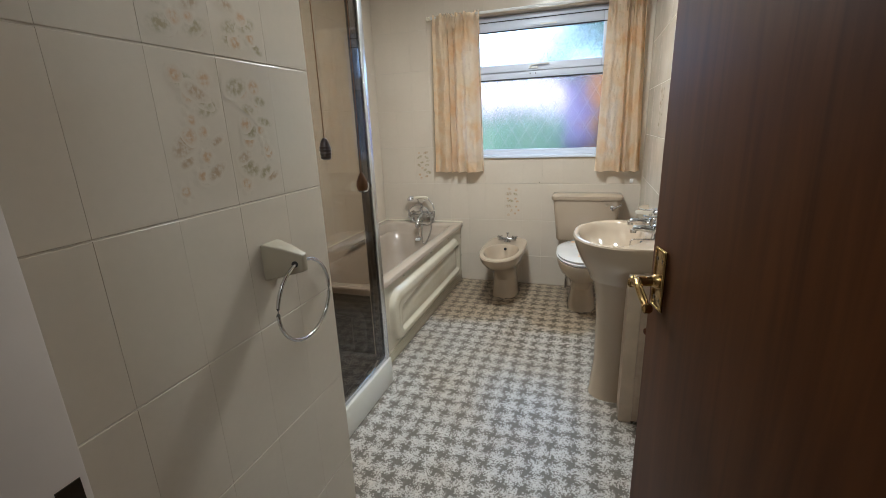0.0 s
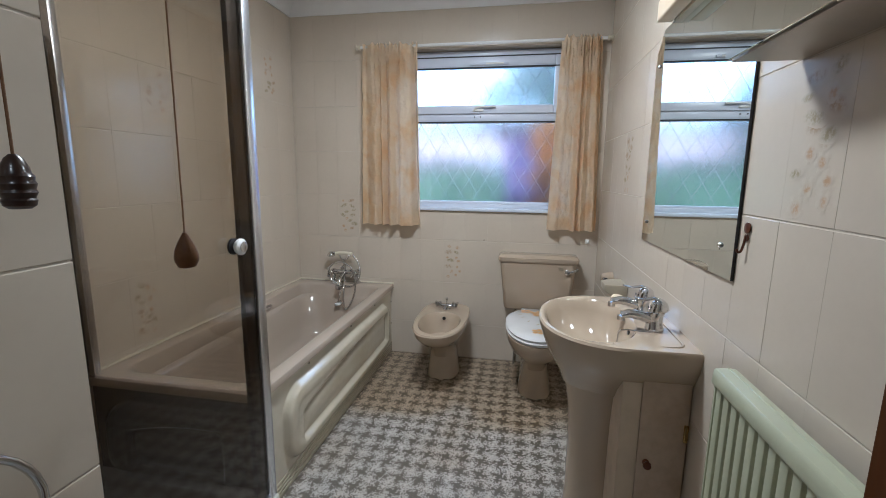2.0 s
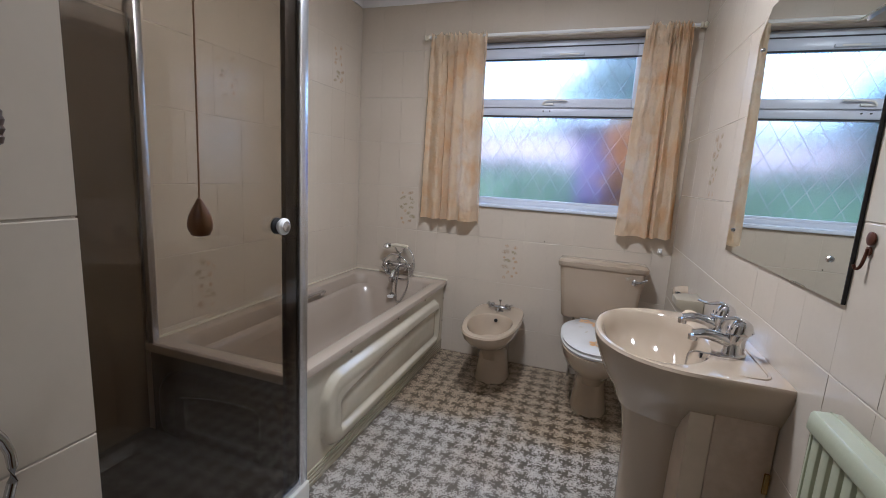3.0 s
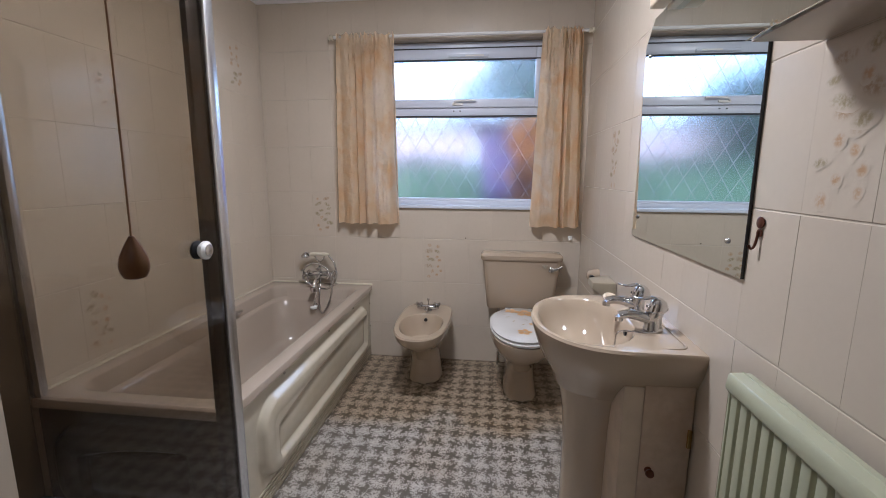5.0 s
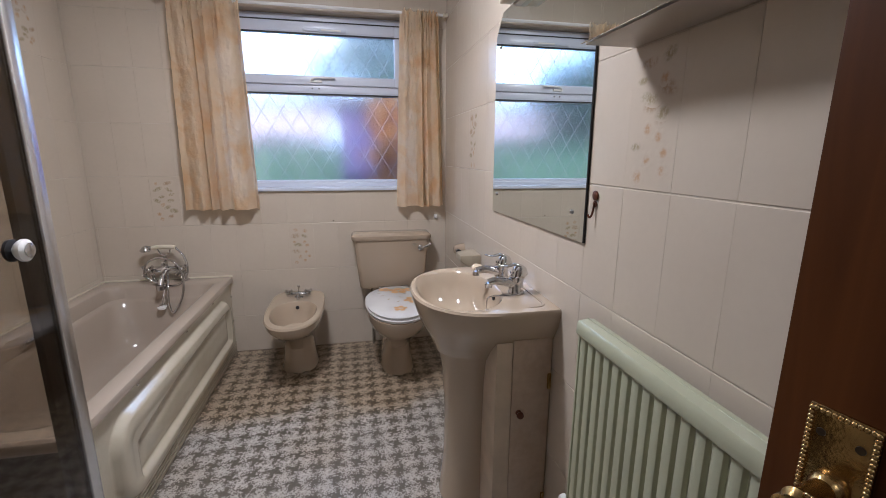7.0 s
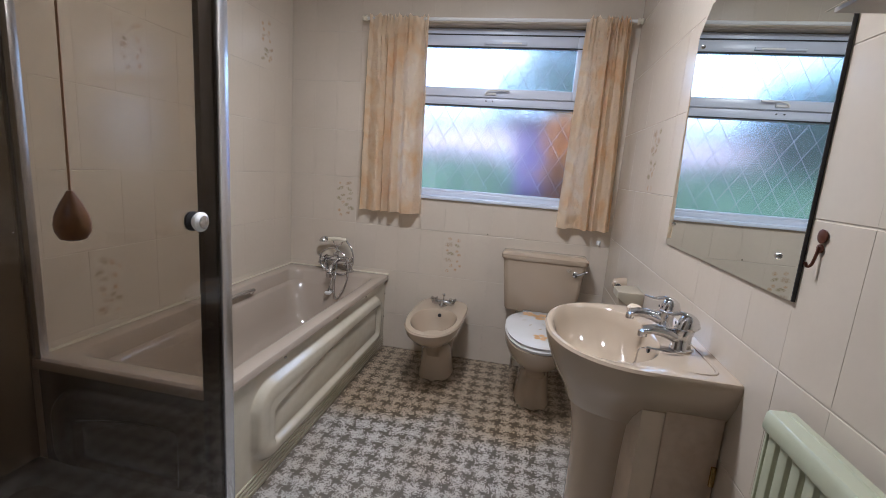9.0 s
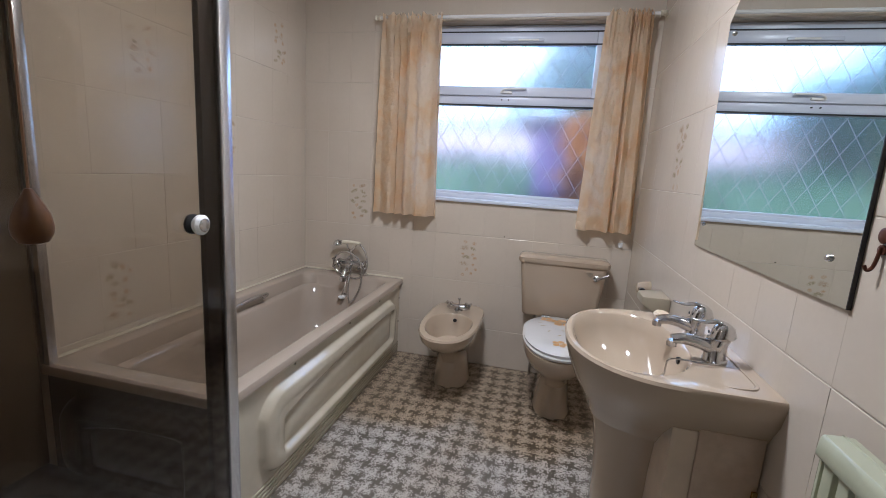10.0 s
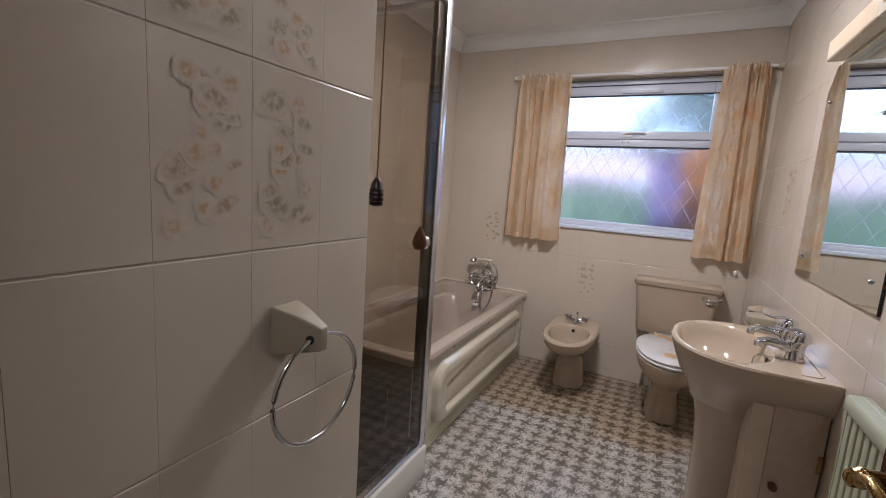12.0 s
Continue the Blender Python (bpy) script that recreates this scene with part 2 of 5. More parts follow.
def soft_print(name, color, strength):
    """A worn print in the glaze: one soft-edged, mottled spot that fades into the tile's own colour."""
    mat = bpy.data.materials.new(name)
    mat.use_nodes = True
    nt = mat.node_tree
    b = nt.nodes["Principled BSDF"]
    b.inputs["Roughness"].default_value = 0.2
    co, flat, mid, edge, geo, mottle, cover, mul, mix = (nt.nodes.new(k) for k in (
        "ShaderNodeTexCoord", "ShaderNodeVectorMath", "ShaderNodeVectorMath", "ShaderNodeMapRange", "ShaderNodeNewGeometry", "ShaderNodeTexNoise",
        "ShaderNodeMapRange", "ShaderNodeMath", "ShaderNodeMix"))
    flat.operation, flat.inputs[1].default_value, flat.inputs[2].default_value = "MULTIPLY_ADD", (1, 1, 0), (0, 0, 0.5)
    mid.operation, mid.inputs[1].default_value = "DISTANCE", (0.5, 0.5, 0.5)
    nt.links.new(co.outputs["Generated"], flat.inputs[0])
    nt.links.new(flat.outputs[0], mid.inputs[0])
    edge.interpolation_type = "SMOOTHSTEP"
    for i, x in enumerate((0.12, 0.48, strength, 0.0), 1):
        edge.inputs[i].default_value = x
    nt.links.new(mid.outputs["Value"], edge.inputs[0])
    mottle.inputs["Scale"].default_value, mottle.inputs["Detail"].default_value = 110.0, 4.0
    nt.links.new(geo.outputs["Position"], mottle.inputs["Vector"])
    for i, x in enumerate((0.36, 0.60, 0.15, 1.0), 1):
        cover.inputs[i].default_value = x
    nt.links.new(mottle.outputs["Fac"], cover.inputs[0])
    mul.operation = "MULTIPLY"
    nt.links.new(edge.outputs[0], mul.inputs[0])
    nt.links.new(cover.outputs[0], mul.inputs[1])
    mix.data_type = "RGBA"
    mix.inputs[6].default_value, mix.inputs[7].default_value = (0.598, 0.524, 0.424, 1), (*color, 1)
    nt.links.new(mul.outputs[0], mix.inputs[0])
    nt.links.new(mix.outputs[2], b.inputs["Base Color"])
    return mat


def mirror_material():
    mat = bpy.data.materials.new("mirror_silver")
    mat.use_nodes = True
    b = mat.node_tree.nodes["Principled BSDF"]
    b.inputs["Base Color"].default_value = (0.80, 0.84, 0.82, 1)
    b.inputs["Metallic"].default_value, b.inputs["Roughness"].default_value = 1.0, 0.015
    return mat


def clear_glass(name, tint, gloss=0.02):
    """Thin pane: light passes tinted, and the surface mirrors by Fresnel."""
    mat = bpy.data.materials.new(name)
    mat.use_nodes = True
    nt = mat.node_tree
    nt.nodes.remove(nt.nodes["Principled BSDF"])
    t, g, m, f, p, q = (nt.nodes.new(k) for k in ("ShaderNodeBsdfTransparent", "ShaderNodeBsdfGlossy", "ShaderNodeMixShader", "ShaderNodeLayerWeight", "ShaderNodeMath", "ShaderNodeMath"))
    t.inputs["Color"].default_value = (*tint, 1)
    g.inputs["Roughness"].default_value = gloss
    f.inputs["Blend"].default_value = 0.5
    p.operation, q.operation = "POWER", "MULTIPLY_ADD"
    p.inputs[1].default_value, q.inputs[1].default_value, q.inputs[2].default_value = 3.0, 0.50, 0.028
    nt.links.new(f.outputs["Facing"], p.inputs[0])
    nt.links.new(p.outputs[0], q.inputs[0])
    nt.links.new(q.outputs[0], m.inputs[0])
    nt.links.new(t.outputs[0], m.inputs[1])
    nt.links.new(g.outputs[0], m.inputs[2])
    nt.links.new(m.outputs[0], nt.nodes["Material Output"].inputs["Surface"])
    return mat


def obscure_glass():
    mat = bpy.data.materials.new("obscure_glass")
    mat.use_nodes = True
    b = mat.node_tree.nodes["Principled BSDF"]
    b.inputs["Base Color"].default_value = (0.82, 0.91, 1.0, 1)
    b.inputs["Transmission Weight"].default_value = 1.0
    b.inputs["Roughness"].default_value = 0.24
    b.inputs["IOR"].default_value = 1.35
    b.inputs["Coat Weight"].default_value, b.inputs["Coat Roughness"].default_value = 1.0, 0.04
    return mat


def etched_lines():
    mat = bpy.data.materials.new("white_leading")
    mat.use_nodes = True
    nt = mat.node_tree
    nt.nodes.remove(nt.nodes["Principled BSDF"])
    a, b, m = (nt.nodes.new(k) for k in ("ShaderNodeBsdfTranslucent", "ShaderNodeBsdfTransparent", "ShaderNodeMixShader"))
    a.inputs["Color"].default_value = (0.95, 0.96, 0.98, 1)
    m.inputs[0].default_value = 0.68
    nt.links.new(a.outputs[0], m.inputs[1])
    nt.links.new(b.outputs[0], m.inputs[2])
    nt.links.new(m.outputs[0], nt.nodes["Material Output"].inputs["Surface"])
    return mat


def curtain_cloth():
    mat = bpy.data.materials.new("peach_curtain_cloth")
    mat.use_nodes = True
    nt = mat.node_tree
    nt.nodes.remove(nt.nodes["Principled BSDF"])
    d, t, m = (nt.nodes.new(k) for k in ("ShaderNodeBsdfDiffuse", "ShaderNodeBsdfTranslucent", "ShaderNodeMixShader"))
    geo, n, r = nt.nodes.new("ShaderNodeNewGeometry"), nt.nodes.new("ShaderNodeTexNoise"), nt.nodes.new("ShaderNodeValToRGB")
    n.inputs["Scale"].default_value, n.inputs["Detail"].default_value, n.inputs["Distortion"].default_value = 6.0, 6.0, 0.9
    r.color_ramp.elements[0].position, r.color_ramp.elements[0].color = 0.46, (0.95, 0.84, 0.68, 1)
    r.color_ramp.elements[1].position, r.color_ramp.elements[1].color = 0.76, (0.88, 0.66, 0.39, 1)
    nt.links.new(geo.outputs["Position"], n.inputs["Vector"])
    nt.links.new(n.outputs["Fac"], r.inputs[0])
    fine, bump = nt.nodes.new("ShaderNodeTexNoise"), nt.nodes.new("ShaderNodeBump")
    fine.inputs["Scale"].default_value, fine.inputs["Detail"].default_value = 48.0, 4.0
    bump.inputs["Strength"].default_value, bump.inputs["Distance"].default_value = 0.75, 0.010
    nt.links.new(geo.outputs["Position"], fine.inputs["Vector"])
    nt.links.new(fine.outputs["Fac"], bump.inputs["Height"])
    for s in (d, t):
        nt.links.new(r.outputs[0], s.inputs["Color"])
        nt.links.new(bump.outputs[0], s.inputs["Normal"])
    m.inputs[0].default_value = 0.46
    nt.links.new(d.outputs[0], m.inputs[1])
    nt.links.new(t.outputs[0], m.inputs[2])
    nt.links.new(m.outputs[0], nt.nodes["Material Output"].inputs["Surface"])
    return mat


def door_wood():
    mat = bpy.data.materials.new("dark_sapele")
    mat.use_nodes = True
    nt = mat.node_tree
    b = nt.nodes["Principled BSDF"]
    b.inputs["Roughness"].default_value = 0.5
    b.inputs["Specular IOR Level"].default_value = 0.12
    co, mp, n, r = (nt.nodes.new(k) for k in ("ShaderNodeTexCoord", "ShaderNodeMapping", "ShaderNodeTexNoise", "ShaderNodeValToRGB"))
    mp.inputs["Scale"].default_value = (15, 15, 1.1)
    n.inputs["Scale"].default_value, n.inputs["Detail"].default_value, n.inputs["Distortion"].default_value = 2.2, 8.0, 0.6
    r.color_ramp.elements[0].position, r.color_ramp.elements[0].color = 0.2, (0.052, 0.0165, 0.0040, 1)
    r.color_ramp.elements[1].position, r.color_ramp.elements[1].color = 0.85, (0.122, 0.0420, 0.0100, 1)
    nt.links.new(co.outputs["Object"], mp.inputs["Vector"])
    nt.links.new(mp.outputs[0], n.inputs["Vector"])
    nt.links.new(n.outputs["Fac"], r.inputs[0])
    nt.links.new(r.outputs[0], b.inputs["Base Color"])
    return mat


def vinyl_floor():
    """Printed sheet: little chips gathered into pale and dark squares on an 84 mm lattice."""
    mat = bpy.data.materials.new("mosaic_vinyl")
    mat.use_nodes = True
    nt = mat.node_tree
    b = nt.nodes["Principled BSDF"]

    def node(kind, **kw):
        n = nt.nodes.new(kind)
        for k, v in kw.items():
            n.inputs[k].default_value = v
        return n

    def calc(op, a, c=0.0, third=0.0):
        n = nt.nodes.new("ShaderNodeMath")
        n.operation = op
        for i, v in enumerate((a, c, third)):
            if isinstance(v, (int, float)):
                n.inputs[i].default_value = v
            else:
                nt.links.new(v, n.inputs[i])
        return n.outputs[0]

    geo, sep = nt.nodes.new("ShaderNodeNewGeometry"), nt.nodes.new("ShaderNodeSeparateXYZ")
    nt.links.new(geo.outputs["Position"], sep.inputs[0])
    chips = nt.nodes.new("ShaderNodeTexVoronoi")
    chips.inputs["Scale"].default_value = 215
    chips.distance = "CHEBYCHEV"
    nt.links.new(geo.outputs["Position"], chips.inputs["Vector"])
    chip, spot = nt.nodes.new("ShaderNodeSeparateColor"), nt.nodes.new("ShaderNodeSeparateXYZ")
    nt.links.new(chips.outputs["Color"], chip.inputs[0])
    nt.links.new(chips.outputs["Position"], spot.inputs[0])

    def fold(axis, start, period):
        """Position within one repeat, -0.5 to 0.5, with the chip's own slip."""
        slip = calc("MULTIPLY", calc("SUBTRACT", chip.outputs[1 + axis], 0.5), 0.004)
        return calc("SUBTRACT", calc("FRACT", calc("ADD", calc("DIVIDE", calc("SUBTRACT", calc("ADD", spot.outputs[axis], slip), start), period), 0.5)), 0.5)

    def block(u, v, cu, cv, hu, hv):
        du = calc("SUBTRACT", calc("ABSOLUTE", calc("SUBTRACT", u, cu)), hu)
        dv = calc("SUBTRACT", calc("ABSOLUTE", calc("SUBTRACT", v, cv)), hv)
        return calc("MAXIMUM", du, dv)

    def pinwheel(u, v, core, arm):
        """A square with four broken-check arms."""
        d = block(u, v, 0.0, 0.0, core, core)
        reach = core + arm - 0.02
        for cu, cv, hu, hv in ((0.095, reach, 0.075, arm), (-reach, 0.095, arm, 0.075), (-0.095, -reach, 0.075, arm), (reach, -0.095, arm, 0.075)):
            d = calc("MINIMUM", d, block(u, v, cu, cv, hu, hv))
        return d

    PX, PY = 0.084, 0.087
    pale = pinwheel(fold(0, -0.506, PX), fold(1, 2.558, PY), 0.155, 0.10)
    dark = pinwheel(fold(0, -0.506 + PX / 2, PX), fold(1, 2.558 + PY / 2, PY), 0.16, 0.115)
    ragged = calc("MULTIPLY", calc("SUBTRACT", chip.outputs[0], 0.5), 0.16)
    is_pale = calc("LESS_THAN", calc("ADD", pale, ragged), 0.0)
    is_dark = calc("LESS_THAN", calc("MULTIPLY_ADD", ragged, 0.35, dark), 0.0)
    speck = calc("MULTIPLY_ADD", calc("GREATER_THAN", chip.outputs[1], 0.50), 0.42, 0.26)
    hold = calc("MAXIMUM", is_pale, is_dark)
    value = calc("ADD", calc("MULTIPLY", speck, calc("SUBTRACT", 1.0, hold)), calc("MULTIPLY", is_pale, calc("MULTIPLY_ADD", chip.outputs[2], 0.50, 0.46)))
    value = calc("ADD", value, calc("MULTIPLY", is_dark, calc("MULTIPLY", chip.outputs[2], 0.22)))
    ramp = nt.nodes.new("ShaderNodeValToRGB")
    ramp.color_ramp.interpolation = "LINEAR"
    e = ramp.color_ramp.elements
    e[0].position, e[0].color = 0.05, (0.125, 0.108, 0.088, 1)
    e[1].position, e[1].color = 0.92, (0.60, 0.575, 0.54, 1)
    e.new(0.32).color = (0.175, 0.154, 0.128, 1)
    e.new(0.62).color = (0.46, 0.437, 0.402, 1)
    nt.links.new(value, ramp.inputs[0])
    blotch = node("ShaderNodeTexNoise", Scale=2.6, Detail=5.0)
    nt.links.new(geo.outputs["Position"], blotch.inputs["Vector"])
    mr = node("ShaderNodeMapRange")
    for i, v in enumerate((0.42, 0.75, 0.0, 0.55), 1):
        mr.inputs[i].default_value = v
    nt.links.new(blotch.outputs["Fac"], mr.inputs[0])
    mix = nt.nodes.new("ShaderNodeMix")
    mix.data_type, mix.blend_type = "RGBA", "MULTIPLY"
    # Browner towards the far end of the sheet, with an uneven edge.
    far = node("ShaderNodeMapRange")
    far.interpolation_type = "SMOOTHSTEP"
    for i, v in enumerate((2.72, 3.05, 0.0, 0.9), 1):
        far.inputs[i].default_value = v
    nt.links.new(calc("ADD", sep.outputs[1], calc("MULTIPLY", calc("SUBTRACT", blotch.outputs["Fac"], 0.5), 0.9)), far.inputs[0])
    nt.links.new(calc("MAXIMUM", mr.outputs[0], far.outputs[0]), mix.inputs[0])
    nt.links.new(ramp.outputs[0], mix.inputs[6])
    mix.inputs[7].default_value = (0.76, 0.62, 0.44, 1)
    nt.links.new(mix.outputs[2], b.inputs["Base Color"])
    b.inputs["Roughness"].default_value = 0.34
    bump = node("ShaderNodeBump", Strength=0.25, Distance=0.001)
    nt.links.new(chips.outputs["Distance"], bump.inputs["Height"])
    nt.links.new(bump.outputs[0], b.inputs["Normal"])
    return mat


MIRROR, SMOKED, CLEAR, OBSCURE = mirror_material(), clear_glass("smoked_glass", (0.78, 0.735, 0.685), 0.03), clear_glass("clear_glass", (0.90, 0.90, 0.88)), obscure_glass()
LEADING = etched_lines()
OLIVEPRINT, BROWNPRINT, HEARTPRINT = soft_print("olive_leaf_print", (0.27, 0.22, 0.11), 0.80), soft_print("brown_leaf_print", (0.34, 0.22, 0.12), 0.75), soft_print("orange_heart_print", (0.46, 0.27, 0.13), 0.80)
CLOTH, WOOD, VINYL = curtain_cloth(), door_wood(), vinyl_floor()


# ---- the room's shell ----
def structure(name, bm, material, label="", smooth=False):
    return tagged(part(name, bm, material, None, label, smooth), kind="structure")


def boxes(rows):
    bm = bmesh.new()
    for row in rows:
        box(*row, bm=bm)
    return bm


T, TB = 0.008, 0.0020      # tile thickness, of which this much stands proud of the wall body
WX0, WX1, WZ0, WZ1 = -0.72, 0.335, 1.045, 2.075     # window opening
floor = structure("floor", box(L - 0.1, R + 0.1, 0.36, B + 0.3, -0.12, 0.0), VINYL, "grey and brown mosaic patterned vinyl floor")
ceiling = structure("ceiling", box(L - 0.1, R + 0.1, 0.36, B + 0.3, CEIL, CEIL + 0.15), CEILING, "white textured painted ceiling")
wall_back = structure("wall_back", boxes([
    (L - 0.1, WX0, B + TB, B + 0.28, 0, CEIL), (WX1, R + 0.1, B + TB, B + 0.28, 0, CEIL),
    (WX0, WX1, B + TB, B + 0.28, 0, WZ0), (WX0, WX1, B + TB, B + 0.28, WZ1, CEIL)]), GROUT, "tiled back wall with the window")
wall_left = structure("wall_left", box(L - 0.1, L - TB, SHOWER, B + TB - 0.001, 0, CEIL), GROUT, "tiled wall along the bath")
wall_right = structure("wall_right", box(R + TB, R + 0.1, DOORWALL, B + TB - 0.001, 0, CEIL), GROUT, "tiled wall behind basin and radiator")
wall_partition = structure("wall_partition", boxes([(L - 0.1, P - TB, DOORWALL, SHOWER - TB, 0, CEIL)]), GROUT, "tiled wall that closes off the shower")
DX0, DX1 = -0.315, 0.50
wall_door = structure("wall_door", boxes([(P - T, DX0, 0.385, DOORWALL, 0, CEIL), (DX1, R + 0.1, 0.385, DOORWALL - 0.001, 0, CEIL), (DX0, DX1, 0.385, DOORWALL, 2.06, CEIL)]), PLASTER, "plastered wall with the doorway")
structure("hall_floor", box(-1.3, 1.6, -1.8, 0.36, -0.12, -0.002), CARPET, "brown hall carpet")
structure("hall_wall", boxes([(-1.4, -1.3, -1.8, 0.385, 0, CEIL), (1.6, 1.7, -1.8, 0.385, 0, CEIL), (-1.4, 1.7, -1.9, -1.8, 0, CEIL),
                              (-1.3, P - T - 0.001, 0.30, 0.384, 0, CEIL), (R + 0.101, 1.6, 0.30, 0.384, 0, CEIL)]), PLASTER, "plain hall walls")
structure("hall_ceiling", box(-1.4, 1.7, -1.9, 0.359, CEIL, CEIL + 0.15), CEILING, "plain hall ceiling")


def cove_run(a, b, inward):
    """Plaster cove along a wall from a to b; inward points into the room."""
    rows = []
    for p in (a, b):
        ring = [Vector((p[0], p[1], COVE)), Vector((p[0], p[1], CEIL - 0.001))]
        ring.append(Vector((p[0] + inward[0] * 0.095, p[1] + inward[1] * 0.095, CEIL - 0.001)))
        for k in range(0, 9):
            t = math.pi / 2 * k / 8
            u, w = 0.095 - 0.08 * math.sin(t), (CEIL - 0.012) - 0.072 * (1 - math.cos(t))
            ring.append(Vector((p[0] + inward[0] * u, p[1] + inward[1] * u, w)))
        ring.append(Vector((p[0] + inward[0] * 0.012, p[1] + inward[1] * 0.012, COVE)))
        rows.append(ring)
    return loft(rows, None, True, True, True)


for name, a, b, inward in (("cove_back", (L, B + 0.004), (R, B + 0.004), (0, -1)), ("cove_left", (L - 0.004, SHOWER), (L - 0.004, B - 0.002), (1, 0)),
                           ("cove_right", (R + 0.004, DOORWALL), (R + 0.004, B - 0.002), (-1, 0)), ("cove_shower", (L, SHOWER - 0.004), (P, SHOWER - 0.004), (0, 1)),
                           ("cove_partition", (P - 0.004, DOORWALL), (P - 0.004, SHOWER - 0.002), (1, 0))):
    tagged(part(name, cove_run(a, b, inward), CEILING, None, "white plaster cove"), kind="structure")

# ---- window ----
window = thing("window_1", (0, B + 0.06, WZ0), "white plastic window with obscure leaded glass above the sill", "window")
window["kind"] = "structure"
WY = 0.0     # frame front in the window's own space; y grows outwards
IX0, IX1, H = WX0 + 0.004, WX1 - 0.004, WZ1 - WZ0


def frame_bars(name, x0, x1, z0, z1, wl, wr, wb, wt, y0, y1, parent):
    """A mitred frame as one mesh."""
    bm = bmesh.new()
    for row in ((x0, x0 + wl, z0, z1), (x1 - wr, x1, z0, z1), (x0 + wl, x1 - wr, z0, z0 + wb), (x0 + wl, x1 - wr, z1 - wt, z1)):
        box(row[0], row[1], y0, y1, row[2], row[3], bevel=0.005, bm=bm)
    return part(name, bm, UPVC, parent)


outer = frame_bars("window_frame", IX0, IX1, 0.012, H - 0.004, 0.035, 0.035, 0.030, 0.040, 0.0, 0.07, window)
part("transom", box(IX0 + 0.036, IX1 - 0.036, 0.002, 0.07, 0.583, 0.640, 0.006), UPVC, window)
sash = frame_bars("top_light_sash", IX0 + 0.026, IX1 - 0.026, 0.632, H - 0.046, 0.045, 0.045, 0.052, 0.062, -0.014, 0.05, window)
bead = frame_bars("glazing_bead", IX0 + 0.034, IX1 - 0.034, 0.04, 0.588, 0.016, 0.016, 0.018, 0.014, 0.012, 0.04, window)
for z in (H - 0.044, H - 0.112):
    part("gasket_line", box(IX0 + 0.03, IX1 - 0.03, -0.017, -0.004, z - 0.003, z + 0.003), GASKET, window, "dark rubber seal")
part("gasket_line", box(IX0 + 0.05, IX1 - 0.05, -0.002, 0.012, 0.577, 0.583), GASKET, window, "dark rubber seal")
part("window_sill", box(IX0 - 0.0, IX1 + 0.0, -0.078, 0.02, -0.006, 0.016, 0.006), UPVC, window, "white plastic sill board")
vent = part("trickle_vent", box(-0.28, -0.03, -0.026, -0.012, H - 0.100, H - 0.082, 0.005), UPVC, window)
part("vent_slot", box(-0.175, -0.06, -0.029, -0.024, H - 0.096, H - 0.086, 0.002), SOAPWHITE, vent)
catch = part("window_catch", box(-0.255, -0.185, -0.026, -0.012, 0.645, 0.659, 0.004), SOAPWHITE, window, "white plastic window catch")
part("catch_lever", tube([(-0.245, -0.03, 0.655), (-0.225, -0.036, 0.668), (-0.175, -0.036, 0.672), (-0.105, -0.034, 0.672)], 0.006), SOAPWHITE, catch)
for x in (-0.245, -0.205):
    part("catch_screw", lathe([(0.004, -0.005), (0.004, 0.002)], (x, 0.0, 0.612), "y", 10), GASKET, window)


def diamond_strips(x0, x1, z0, z1, y):
    """Leading: two crossing families of thin strips, cut to the pane."""
    bm = bmesh.new()
    pitch, slope, wid = 0.112, 1.62, 0.0021
    for sign in (1, -1):
        k0 = -40
        for k in range(k0, 60):
            c = k * pitch
            pts = []
            for z in (z0, z1):
                pts.append((x0 + c + sign * (z - 1.2) / slope, z))
            (xa, za), (xb, zb) = pts
            if max(xa, xb) < x0 or min(xa, xb) > x1:
                continue
            def at(x):
                return za + (x - xa) * (zb - za) / (xb - xa)
            ends = sorted(((max(min(p[0], x1), x0)) for p in pts))
            if ends[1] - ends[0] < 0.004:
                continue
            a, b = (ends[0], at(ends[0])), (ends[1], at(ends[1]))
            v = [bm.verts.new(p) for p in ((a[0] - wid, y, a[1]), (a[0] + wid, y, a[1]), (b[0] + wid, y, b[1]), (b[0] - wid, y, b[1]))]
            w = [bm.verts.new((q.co.x, y + 0.0015, q.co.z)) for q in v]
            bm.faces.new(v)
            bm.faces.new(w[::-1])
            for i in range(4):
                bm.faces.new((v[i], w[i], w[(i + 1) % 4], v[(i + 1) % 4]))
    return bm


for z0, z1, y in ((0.057, 0.576, 0.028), (0.682, H - 0.106, 0.018)):
    x0, x1 = (IX0 + 0.049, IX1 - 0.049) if z0 < 0.5 else (IX0 + 0.070, IX1 - 0.070)
    pane = part("pane", box(x0, x1, y, y + 0.006, z0, z1), OBSCURE, window, "obscure glass pane", False)
    pane.visible_shadow = False
    part("leading", diamond_strips(x0, x1, z0, z1, y - 0.002), LEADING, pane, "diamond leading strips", False)

# ---- curtain pole and curtains ----
RODZ, RODY = 2.085, B - 0.05
rod = thing("curtain_rod", (-0.22, RODY, RODZ), "thin white curtain pole over the window", "curtain rod")
part("pole", lathe([(0.009, -0.765), (0.009, 0.765)], (0, 0, 0), "x", 16), SOAPWHITE, rod)
for s in (-1, 1):
    part("finial", lathe([(0.009, s * 0.765), (0.015, s * 0.768), (0.015, s * 0.777), (0.011, s * 0.782), (0.017, s * 0.792), (0.010, s * 0.80), (0.002, s * 0.802)], (0, 0, 0), "x", 16), CREAMPLASTIC, rod)
    br = part("bracket", box(s * 0.74 - 0.008, s * 0.74 + 0.008, -0.005, 0.05, -0.012, 0.006, 0.003), CREAMPLASTIC, rod)


